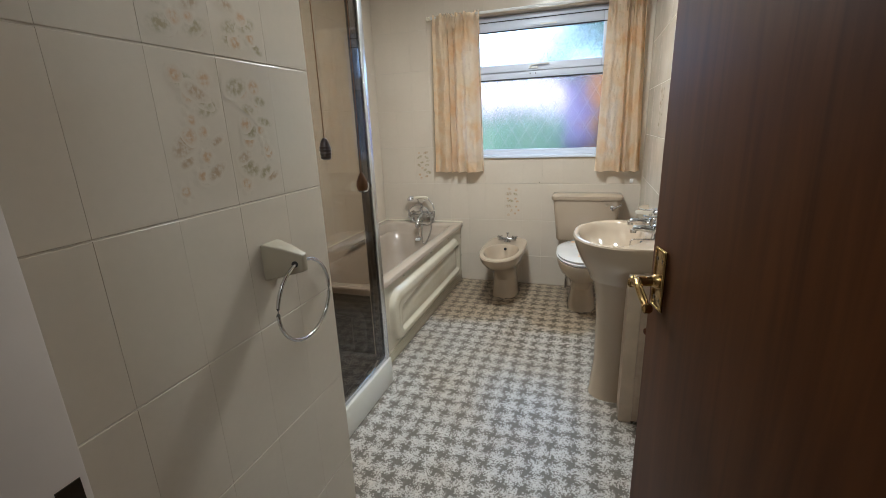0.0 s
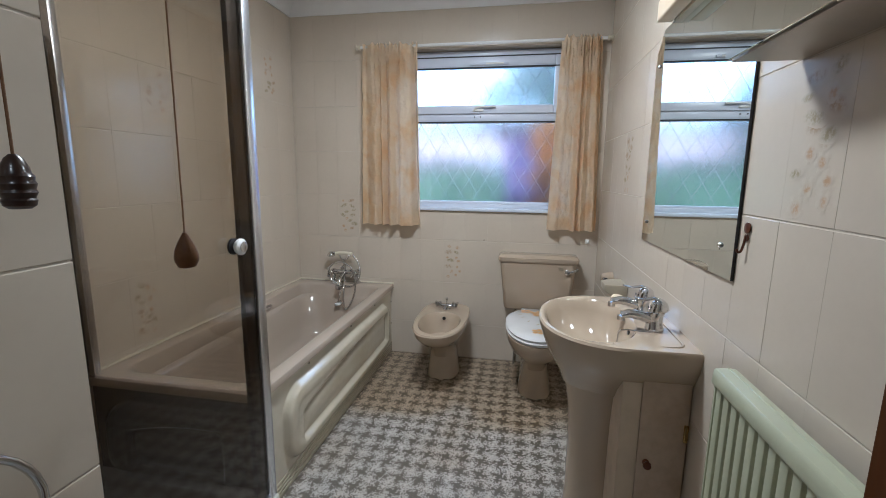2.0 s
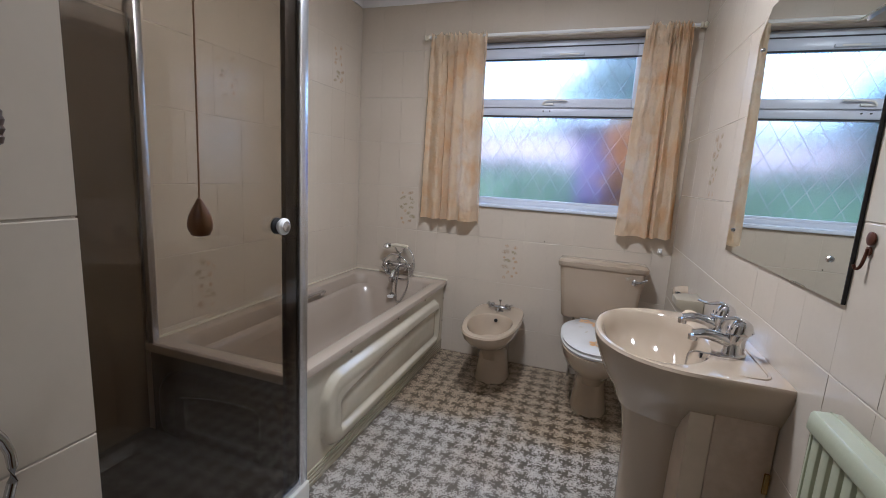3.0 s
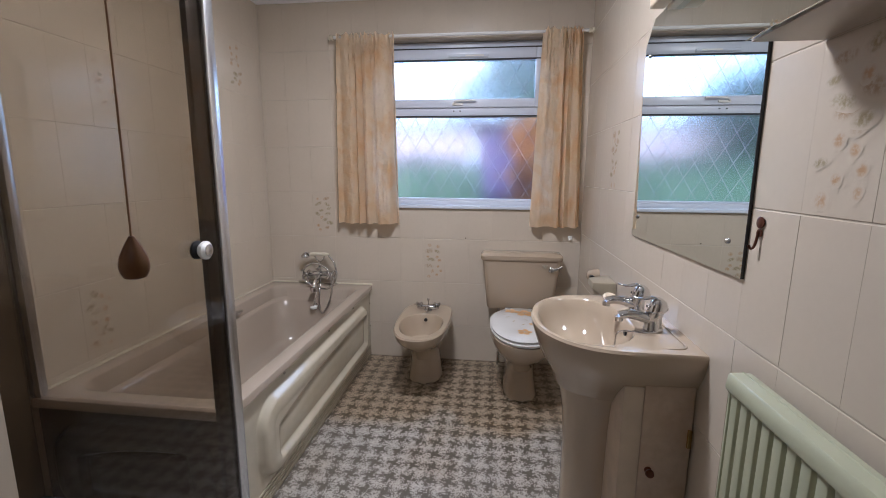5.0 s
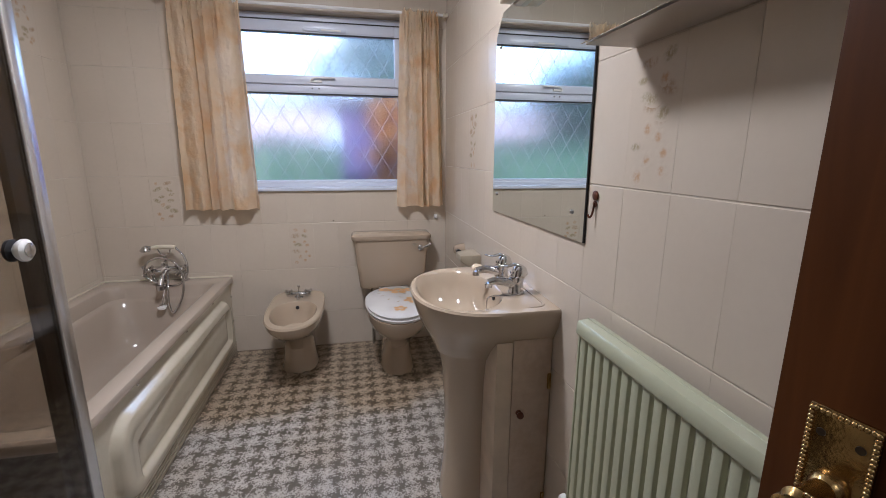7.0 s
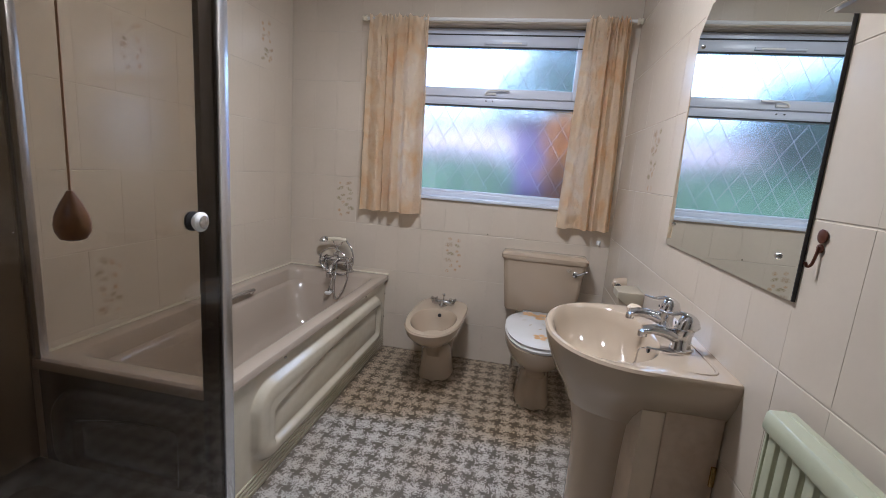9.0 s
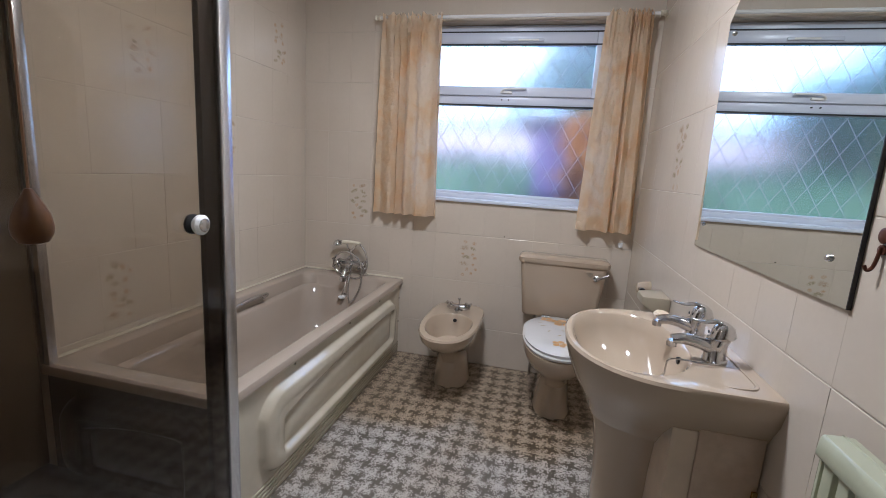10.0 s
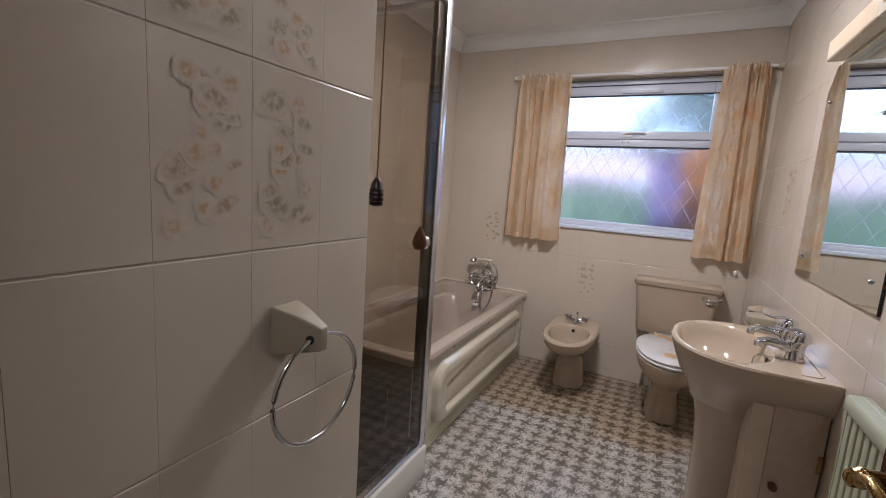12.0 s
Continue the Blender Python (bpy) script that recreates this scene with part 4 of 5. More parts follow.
part("arm", tube([(TX - 0.058, 0.150, 0.685), (TX - 0.03, 0.142, 0.695), (TX + 0.004, 0.140, 0.712)], 0.006, 10, ends=0.008), CHROME, lev)
for k in range(4):
    part("stamped_line", box(TX - 0.115 + 0.004 * k, TX - 0.078 - 0.003 * k, 0.1605, 0.1628, 0.712 - 0.006 * k, 0.714 - 0.006 * k), LEAF, cis, "unreadable maker's stamp")


def bloom(bm, cx, cy, r, put, petals=5, a0=0.0, lift=0.0):
    """A ring of pointed petals; put maps flat coordinates into place."""
    for k in range(petals):
        a = a0 + 2 * math.pi * k / petals
        d, n = (math.cos(a), math.sin(a)), (-math.sin(a), math.cos(a))
        pts = [(0.10, 0.0), (0.5, 0.36), (0.88, 0.30), (1.0, 0.0), (0.88, -0.30), (0.5, -0.36)]
        low = [bm.verts.new(put(cx + r * (u * d[0] + w * n[0]), cy + r * (u * d[1] + w * n[1]), lift)) for u, w in pts]
        top = bm.verts.new(put(cx + r * 0.55 * d[0], cy + r * 0.55 * d[1], lift + 0.0004))
        for i in range(6):
            bm.faces.new((low[i], low[(i + 1) % 6], top))


def leaf_blade(bm, cx, cy, r, a, put, lift=0.0):
    d, n = (math.cos(a), math.sin(a)), (-math.sin(a), math.cos(a))
    pts = [(-1.0, 0.0), (-0.4, 0.30), (0.3, 0.26), (1.0, 0.0), (0.3, -0.26), (-0.4, -0.30)]
    low = [bm.verts.new(put(cx + r * (u * d[0] + w * n[0]), cy + r * (u * d[1] + w * n[1]), lift)) for u, w in pts]
    top = bm.verts.new(put(cx, cy, lift + 0.0004))
    for i in range(6):
        bm.faces.new((low[i], low[(i + 1) % 6], top))


lid_at = lambda u, v, h: (u, v, 0.4472 + h - 0.0040 * min(1, max(0, math.hypot(u / 0.17, (v + 0.075) / (0.31 if v < -0.075 else 0.215)) - 0.5) / 0.5))
for u, v, r, a in ((0.02, 0.035, 0.062, 0.3), (-0.06, 0.07, 0.04, 1.2), (0.085, -0.15, 0.055, 0.8), (0.0, -0.28, 0.04, 0.1), (0.09, 0.05, 0.04, 2.0)):
    bm1 = bmesh.new()
    bloom(bm1, u, v, r, lid_at, 5, a)
    part("flower_print", bm1, ORANGE, lid, "faded orange flower print", False)
for u, v, r, a in ((-0.08, -0.05, 0.02, 0.5), (-0.05, -0.12, 0.018, 1.2), (0.02, -0.09, 0.02, 2.2), (-0.10, 0.0, 0.015, 0.0), (0.0, -0.17, 0.018, 0.9), (0.05, -0.03, 0.016, 2.6)):
    bm2 = bmesh.new()
    leaf_blade(bm2, u, v, r, a, lid_at)
    part("leaf_print", bm2, LEAF, lid, "faded leaf print", False)

foot_seal(wc, 0.0, 0.02, 0.101, 0.218, 5)
valve = part("isolating_valve", tube([(-0.13, 0.28, 0.001), (-0.13, 0.28, 0.30), (-0.13, 0.27, 0.42)], 0.0075, 10, 4), CHROME, wc, "chrome supply pipe")
part("compression_nut", lathe([(0.012, 0.22), (0.013, 0.225), (0.013, 0.245), (0.012, 0.25)], (-0.13, 0.28, 0), "z", 6), BRASS, valve)

# ---- wash basin ----
BAS, BCY = 0.812, 2.29
basin = thing("wash_basin", (R, BCY, 0), "mink ceramic pedestal wash basin", "wash basin")


def basin_ring(depth, half, z, corner=0.05, n=36):
    """D-shaped outline from the wall: straight sides that run into a round front; x is minus the depth."""
    ring = []
    for i in range(n):
        a = math.pi / 2 + math.pi * i / (n - 1)
        c, s = math.cos(a), math.sin(a)
        k = (abs(c) ** 2.25 + abs(s) ** 2.25) ** (-1 / 2.25)
        ring.append((-depth * 0.42 + depth * 0.58 * k * c, half * k * s, z))
    for t in (0.33, 0.66, 1.0):
        ring.append((-depth * 0.42 * (1 - t) - 0.0 * t, -half * (1 - 0.0 * t), z))
    for t in (0.25, 0.5, 0.75):
        ring.append((0.0, -half + 2 * half * t, z))
    for t in (1.0, 0.66, 0.33):
        ring.append((-depth * 0.42 * (1 - t), half, z))
    return ring


def matched(outer, cx, rx, ry, z):
    """Oval ring whose points lie in the same directions as those of an outer ring."""
    ring = []
    for x, y, _ in outer:
        a = math.atan2(y / ry, (x - cx) / rx)
        c, s = math.cos(a), math.sin(a)
        k = (abs(c) ** 2.2 + abs(s) ** 2.2) ** (-1 / 2.2)
        ring.append((cx + rx * k * c, ry * k * s, z))
    return ring


top = basin_ring(0.418, 0.275, BAS)
rings = [basin_ring(0.335, 0.135, BAS - 0.215), basin_ring(0.352, 0.172, BAS - 0.170), basin_ring(0.384, 0.232, BAS - 0.115), basin_ring(0.406, 0.263, BAS - 0.060), basin_ring(0.418, 0.274, BAS - 0.022),
         basin_ring(0.419, 0.276, BAS - 0.008), basin_ring(0.414, 0.272, BAS - 0.001), basin_ring(0.405, 0.266, BAS)]
rings += [matched(top, -0.258, 0.143, 0.230, BAS - 0.002), matched(top, -0.258, 0.136, 0.222, BAS - 0.009), matched(top, -0.257, 0.128, 0.211, BAS - 0.04), matched(top, -0.252, 0.104, 0.178, BAS - 0.10), matched(top, -0.245, 0.062, 0.10, BAS - 0.135), matched(top, -0.242, 0.022, 0.03, BAS - 0.142)]
part("bowl", loft(rings, None, True, True, True), CERAMIC, basin)
part("ledge_ridge", tube([(-0.125, -0.226, BAS - 0.007), (-0.070, -0.238, BAS), (-0.036, -0.222, BAS), (-0.030, -0.15, BAS), (-0.030, 0.15, BAS), (-0.036, 0.222, BAS), (-0.070, 0.238, BAS), (-0.125, 0.226, BAS - 0.007)], 0.0045, 8, 6, flat=0.7), CERAMIC, basin, "moulded ridge round the tap ledge")
part("waste", lathe([(0.026, 0), (0.026, 0.004), (0.014, 0.006)], (-0.242, 0, BAS - 0.1415), "z", 18), CHROME, basin)
part("overflow_hole", lathe([(0.009, 0.0), (0.009, 0.012)], (-0.136, -0.03, BAS - 0.036), "x", 12), BLACK, basin)
part("pedestal", loft([oval(-0.205, 0, 0.0, 0.112, 0.100, power=2.5), oval(-0.205, 0, 0.02, 0.108, 0.096, power=2.5), oval(-0.202, 0, 0.18, 0.096, 0.092, power=2.4), oval(-0.200, 0, 0.40, 0.099, 0.098, power=2.3), oval(-0.200, 0, 0.50, 0.106, 0.106, power=2.2), oval(-0.199, 0, 0.56, 0.117, 0.118, power=2.2), oval(-0.198, 0, 0.60, 0.126, 0.128, power=2.2), oval(-0.198, 0, BAS - 0.18, 0.110, 0.110, power=2.2)], None, True, True, True), CERAMIC, basin, "tapering ceramic pedestal")


def basin_tap(y):
    ob = thing("basin_tap", (R - 0.076, y, BAS), "chrome lever basin tap", "tap", "pair of basin taps")
    part("body", loft([oval(0, 0, 0.0, 0.027, 0.027), oval(0, 0, 0.006, 0.027, 0.027), oval(-0.001, 0, 0.010, 0.024, 0.024), oval(-0.002, 0, 0.040, 0.0235, 0.024), oval(0.002, 0, 0.058, 0.025, 0.026), oval(0.006, 0, 0.060, 0.0245, 0.0255), oval(0.008, 0, 0.062, 0.026, 0.0265),
                       oval(0.010, 0, 0.074, 0.0255, 0.026), oval(0.010, 0, 0.086, 0.0215, 0.022), oval(0.008, 0, 0.094, 0.012, 0.013)], None, True, True, True), CHROME, ob)
    part("spout", tube([(-0.004, 0, 0.030), (-0.040, 0, 0.042), (-0.072, 0, 0.046), (-0.100, 0, 0.041)], 0.020, 14, ends=0.014, flat=0.85), CHROME, ob)
    part("aerator", lathe([(0.012, 0.0), (0.012, 0.014)], (-0.098, 0, 0.025), "z", 14), CHROME, ob)
    part("lever", tube([(0.030, 0, 0.066), (0.020, 0, 0.088), (-0.008, 0, 0.0985), (-0.038, 0, 0.094), (-0.066, 0, 0.100)], 0.018, 14, ends=0.006, flat=0.42), CHROME, ob)
    part("screw_cover", lathe([(0.004, -0.0268), (0.004, -0.0255)], (0.004, 0, 0.072), "x", 12), BLACK, ob)
    return ob


basin_tap(2.195)
basin_tap(2.345)
ch = thing("plug_chain", (R - 0.10, 2.17, BAS + 0.003), "ball chain lying on the basin rim", "chain")
part("chain", tube([(0.02, -0.012, 0.003), (-0.02, -0.016, 0.002), (-0.065, -0.004, 0.0), (-0.082, 0.006, -0.012), (-0.085, 0.012, -0.05), (-0.10, 0.03, -0.075)], 0.0024, 6), CHROME, ch)
sp = thing("soap", (R - 0.118, 2.515, BAS), "worn cream soap on the basin corner", "soap")
part("bar", loft([oval(0, 0, 0.0, 0.020, 0.034), oval(0, 0, 0.008, 0.024, 0.038), oval(0, 0, 0.016, 0.018, 0.03)], None, True, True, True), LAMPBODY, sp)

# ---- boxed cupboard under the basin ----
cup = thing("basin_cupboard", (0.49, 2.055, 0), "narrow pinkish marbled cupboard squeezed beside the pedestal", "cupboard")
part("side_board", slab([(-0.098, 0.0), (-0.046, 0.0), (-0.046, 0.016), (-0.075, 0.20), (-0.095, 0.20)], 0.0, 0.698, 0.002), WHITEBOARD, cup, "pale side board")
cd = part("cupboard_door", box(-0.045, 0.084, -0.004, 0.014, 0.012, 0.706, 0.003), VENEER, cup, "marbled laminate door")
part("knob", lathe([(0.010, -0.004), (0.006, -0.010), (0.012, -0.020), (0.010, -0.026), (0.004, -0.028)], (-0.020, 0, 0.458), "y", 16), BRONZE, cd, "small dark knob")
for z in (0.12, 0.56):
    part("hinge", box(0.072, 0.0835, -0.010, -0.003, z - 0.026, z + 0.026, 0.002), BRASS, cd, "brass butt hinge")
part("carcass", box(-0.044, 0.083, 0.0145, 0.20, 0.002, 0.66), WHITEBOARD, cup)

# ---- radiator ----
RY0, RY1, RZ0, RZ1 = 1.02, 1.808, 0.272, 0.869
rad = thing("radiator", (R - 0.045, (RY0 + RY1) / 2, RZ0), "pale green panel radiator on the tiled wall", "radiator")
rl, rh = (RY1 - RY0) / 2, RZ1 - RZ0
bm = bmesh.new()
n = 23
ys = []
for k in range(n):
    w = 2 * rl / n
    y = -rl + k * w
    ys += [(y, 0.0), (y + 0.03 * w, -0.0006), (y + 0.59 * w, -0.0006), (y + 0.62 * w, 0.0), (y + 0.73 * w, 0.0080), (y + 0.91 * w, 0.0080), (y + 0.99 * w, 0.0006)]
ys.append((rl, 0.0))
rows = []
for z, f in ((0.0, 0.0), (0.035, 0.0), (0.05, 1.0), (rh - 0.052, 1.0), (rh - 0.040, 0.0), (rh - 0.02, 0.0)):
    rows.append([(-0.014 + f * d, y, z) for y, d in ys])
loft(rows, bm, False)
rows = [[(0.012, y, z) for y, d in ys] for z in (0.0, rh - 0.02)]
loft(rows, bm, False)
part("panel", bm, RADIATOR, rad)
for y in (-rl - 0.001, rl - 0.005):
    part("end_seam", box(-0.0135, 0.0115, y, y + 0.006, 0, rh - 0.02, 0.001), RADIATOR, rad)
rail = bmesh.new()
cap = [(-0.020, rh - 0.040), (-0.022, rh - 0.036), (-0.019, rh - 0.010), (-0.015, rh - 0.005), (0.008, rh - 0.003), (0.010, rh - 0.006), (0.012, rh - 0.003), (0.024, rh - 0.004), (0.025, rh - 0.040)]
loft([[(x, y, z) for x, z in cap] for y in (-rl - 0.006, rl + 0.002)], rail, True, True, True)
bmesh.ops.bevel(rail, geom=[e for e in rail.edges if abs(e.verts[0].co.y) > rl and abs(e.verts[1].co.y) > rl and abs(e.verts[0].co.y - e.verts[1].co.y) < 0.001], offset=0.0025, segments=2, affect="EDGES", profile=0.5)
part("top_rail", rail, RADIATOR, rad, "pressed steel top rail with a seam")
part("bottom_rail", box(-0.018, 0.014, -rl, rl, -0.004, 0.030, 0.008, seg=3), RADIATOR, rad)
for s in (-0.6, 0.6):
    part("wall_bracket", box(0.013, 0.0445, s * rl - 0.015, s * rl + 0.015, 0.05, rh - 0.08, 0.002), RADIATOR, rad)
vl = part("valve", lathe([(0.009, -0.03), (0.009, 0.0), (0.014, 0.002), (0.014, 0.030), (0.017, 0.034), (0.017, 0.062), (0.012, 0.068)], (0, rl + 0.032, -0.02), "z", 16), SOAPWHITE, rad, "white radiator valve")
part("tail", tube([(0, rl - 0.004, 0.005), (0, rl + 0.032, 0.005)], 0.009, 12, 1), CHROME, vl)
part("pipe", lathe([(0.0075, -RZ0), (0.0075, -0.045)], (0, rl + 0.032, 0), "z", 12), RADIATOR, vl)

# ---- mirror ----
mir = thing("wall_mirror", (R, 2.30, 1.03), "large frameless mirror screwed to the tiles", "mirror")
mir.matrix_world = pose(R, 2.30, 1.0325, -0.6, 0, 0)
MY0, MY1, MH = 1.915 - 2.30, 2.687 - 2.30, 0.772
outline = [(MY0, 0), (MY1, 0), (MY1, MH - 0.075), (MY1 - 0.075, MH), (MY0 + 0.075, MH), (MY0, MH - 0.075)]
bm = slab([(a, b) for a, b in outline], 0.001, 0.006)
moved(bm, Matrix(((0, 0, -1, 0), (1, 0, 0, 0), (0, 1, 0, 0), (0, 0, 0, 1))))
part("glass", bm, MIRROR, mir, "silvered glass", False)
bm = slab([(a * 1.001, b * 1.001 - 0.0005) for a, b in outline], 0.0, 0.0010)
moved(bm, Matrix(((0, 0, -1, 0), (1, 0, 0, 0), (0, 1, 0, 0), (0, 0, 0, 1))))
part("backing", bm, BLACK, mir, "dark backing edge", False)
part("dark_edge", box(-0.0068, -0.0002, MY0 - 0.0026, MY0 - 0.0003, 0.0, MH - 0.076), BLACK, mir, "blackened mirror edge", False)
for y in (MY0 + 0.07, MY1 - 0.05):
    for z in (0.075, MH - 0.12):
        part("screw_cap", lathe([(0.0065, -0.006), (0.0065, -0.009), (0.004, -0.012)], (0, y, z), "x", 14), CHROME, mir, "domed mirror screw")

# ---- mirrored cabinet ----
CX0, CY0, CY1, CZ0, CZ1 = 0.448, 1.15, 1.770, 1.488, 1.93
cab = thing("bathroom_cabinet", (R, (CY0 + CY1) / 2, CZ0), "wall cabinet with sliding mirror doors and a pale base", "wall cabinet")
cw, cd_, chh = (CY1 - CY0) / 2, R - CX0, CZ1 - CZ0
for piece, row in zip(("base_panel", "top_panel", "end_panel", "end_panel", "back_panel"), ((-cd_ + 0.014, -0.001, -cw, cw, 0.0, 0.014), (-cd_ + 0.014, -0.001, -cw, cw, chh - 0.014, chh), (-cd_ + 0.014, -0.001, -cw, -cw + 0.014, 0.0145, chh - 0.0145), (-cd_ + 0.014, -0.001, cw - 0.014, cw, 0.0145, chh - 0.0145), (-0.012, -0.001, -cw + 0.0145, cw - 0.0145, 0.0145, chh - 0.0145))):
    part(piece, box(*row, bevel=0.0015), CABINET, cab)
for y0, y1, x in ((-cw + 0.004, 0.02, -cd_ + 0.0085), (-0.02, cw - 0.002, -cd_ + 0.002)):
    md = part("mirror_door", box(x, x + 0.004, y0, y1, 0.001, chh - 0.001, 0.0006), MIRROR, cab, "sliding mirror door", False)
part("finger_pull", box(-cd_ - 0.006, -cd_ + 0.0015, cw - 0.05, cw - 0.03, 0.16, 0.26, 0.003), ALU, cab)

# ---- shaver light ----
lt = thing("shaver_light", (R, 2.215, 1.772), "yellowed plastic shaver light above the mirror, switched off", "wall light")
part("diffuser", box(-0.080, -0.030, -0.165, 0.240, 0.004, 0.072, 0.009, seg=4), LAMPBODY, lt, "yellowed cream diffuser")
part("back_plate", box(-0.029, -0.001, -0.235, 0.240, 0.0, 0.080, 0.004), CREAMPLASTIC, lt)
so = part("socket_box", box(-0.082, -0.0295, -0.235, -0.167, 0.002, 0.078, 0.005), CREAMPLASTIC, lt, "shaver socket end")
part("socket_mark", box(-0.0845, -0.0815, -0.222, -0.200, 0.026, 0.056, 0.001), ORANGE, so, "orange socket label")
part("lamp_cap", box(-0.078, -0.032, 0.2402, 0.246, 0.006, 0.070, 0.002), CREAMPLASTIC, lt)

# ---- robe hook ----
hk = thing("robe_hook", (R, 1.875, 1.148), "small bronze robe hook on a wall tile", "hook")
part("plate", lathe([(0.012, -0.001), (0.0125, -0.004), (0.008, -0.006)], (0, 0, 0.018), "x", 18), BRONZE, hk)
part("lower_plate", lathe([(0.008, -0.001), (0.008, -0.004)], (0, 0, -0.004), "x", 16), BRONZE, hk)
part("prong", tube([(-0.004, 0, 0.0), (-0.007, 0, -0.022), (-0.010, 0.001, -0.034), (-0.014, 0.004, -0.037), (-0.017, 0.006, -0.030)], 0.0028, 10), BRONZE, hk)

# ---- tooth mug holder by the basin ----
th = thing("toothbrush_holder", (R, 2.93, 0.752), "mink ceramic toothbrush holder on the wall", "toothbrush holder")
bm = loft([[(-0.001, -0.075, -0.036), (-0.001, 0.075, -0.036), (-0.001, 0.075, 0.036), (-0.001, -0.075, 0.036)], [(-0.05, -0.066, -0.032), (-0.05, 0.066, -0.032), (-0.05, 0.068, 0.034), (-0.05, -0.068, 0.034)], [(-0.098, -0.05, 0.0), (-0.098, 0.05, 0.0), (-0.098, 0.052, 0.030), (-0.098, -0.052, 0.030)]], None, True, True, True)
bmesh.ops.bevel(bm, geom=bm.edges[:], offset=0.005, segments=2, affect="EDGES", profile=0.5)
part("bracket", bm, HOLDER, th)
ph_ = thing("towel_rail_end", (R, 3.20, 0.745), "ceramic bracket with a chrome stub", "bracket")
part("bracket", loft([oval(0, 0, 0.001, 0.034, 0.034), oval(0, 0, 0.03, 0.030, 0.030), oval(0, 0, 0.055, 0.022, 0.022), oval(0, 0, 0.06, 0.012, 0.012)], None, True, True, True), CERAMIC, ph_)
ph_.children[0].data.transform(pose(0, 0, 0, 0, -90, 0))
part("stub", lathe([(0.010, -0.02), (0.010, 0.02)], (-0.045, -0.045, -0.0), "y", 14), CHROME, ph_)
part("cap", lathe([(0.013, -0.012), (0.013, 0.0)], (-0.045, -0.056, 0.0), "y", 14), BLACK, ph_)
bh = thing("plastic_hook", (0.512, B, 0.862), "small translucent plastic hook on the back wall", "hook")
part("base", box(-0.012, 0.012, -0.006, -0.001, -0.014, 0.014, 0.002), SOAPWHITE, bh)
part("prong", tube([(0, -0.005, -0.004), (0, -0.022, -0.010), (0, -0.024, 0.006)], 0.004, 8), SOAPWHITE, bh)

nail = thing("nail", (-0.153, B, 0.848), "small dark nail stuck in a tile joint", "nail")
part("shank", lathe([(0.0015, 0.002), (0.0015, -0.006)], (0, 0, 0), "y", 8), LATCH, nail)
part("head", lathe([(0.0035, -0.006), (0.0038, -0.0075), (0.002, -0.0085)], (0, 0, 0), "y", 12), LATCH, nail)

# ---- towel ring on the partition ----
tr = thing("towel_ring", (P, 1.053, 1.012), "chrome towel ring on a mink ceramic wedge holder", "towel ring")
wedge = []
for depth, half, low, high in ((0.001, 0.031, -0.042, 0.044), (0.010, 0.031, -0.042, 0.044), (0.055, 0.021, -0.031, 0.034), (0.098, 0.0095, -0.021, 0.020)):
    wedge.append([(depth, -half, high), (depth, half, high), (depth, half, low), (depth, -half, low)])
bm = loft(wedge, None, True, True, True)
bmesh.ops.bevel(bm, geom=bm.edges[:], offset=0.004, segments=3, affect="EDGES", profile=0.5)
part("holder", bm, HOLDER, tr, "ceramic wedge holder")
part("hole", moved(lathe([(0.0075, -0.0015), (0.0075, 0.0012)], (0, 0, 0), "y", 16), pose(0.080, -0.0150, -0.002, 0, 0, 14)), BLACK, tr, "dark hole for the ring")
pts = []
for k in range(0, 37):
    a = math.pi / 2 + 2 * math.pi * k / 36
    pts.append((0.080 - 0.004 * (1 - math.sin(a)), 0.012 + 0.100 * math.cos(a), -0.098 + 0.098 * math.sin(a)))
part("ring", tube(pts, 0.0045, 10, 1), CHROME, tr, "chrome ring")


# ---- pull cords ----
def pull_cord(x, y, bottom, profile, label, wood):
    ob = thing("pull_cord", (x, y, bottom), label, "pull cord")
    topz = profile[-1][1]
    part("acorn", lathe(profile, (0, 0, 0), "z", 24), wood, ob, "turned wooden pull")
    part("cord", tube([(0, 0, topz - 0.003), (0.002, 0.001, 0.5), (0, 0, CEIL - bottom - 0.02)], 0.0013, 6, 5), CORD, ob)
    part("ceiling_switch", lathe([(0.012, CEIL - bottom - 0.036), (0.040, CEIL - bottom - 0.026), (0.043, CEIL - bottom - 0.001)], (0, 0, 0), "z", 20), CREAMPLASTIC, ob, "cream ceiling switch")


pull_cord(-0.375, 1.153, 1.235, [(0.008, 0.001), (0.0120, 0.004), (0.0132, 0.009), (0.0120, 0.011), (0.0142, 0.016), (0.0129, 0.019), (0.0144, 0.024), (0.0130, 0.027), (0.0134, 0.031), (0.0112, 0.034), (0.0105, 0.039), (0.007, 0.047), (0.003, 0.051)], "ribbed dark wooden light pull on a brown cord", ACORNDARK)
pull_cord(-0.431, 1.413, 1.123, [(0.007, 0.0), (0.0125, 0.002), (0.0165, 0.010), (0.0174, 0.018), (0.0156, 0.029), (0.0108, 0.041), (0.006, 0.050), (0.003, 0.056)], "smooth teardrop wooden pull on a brown cord", ACORN)

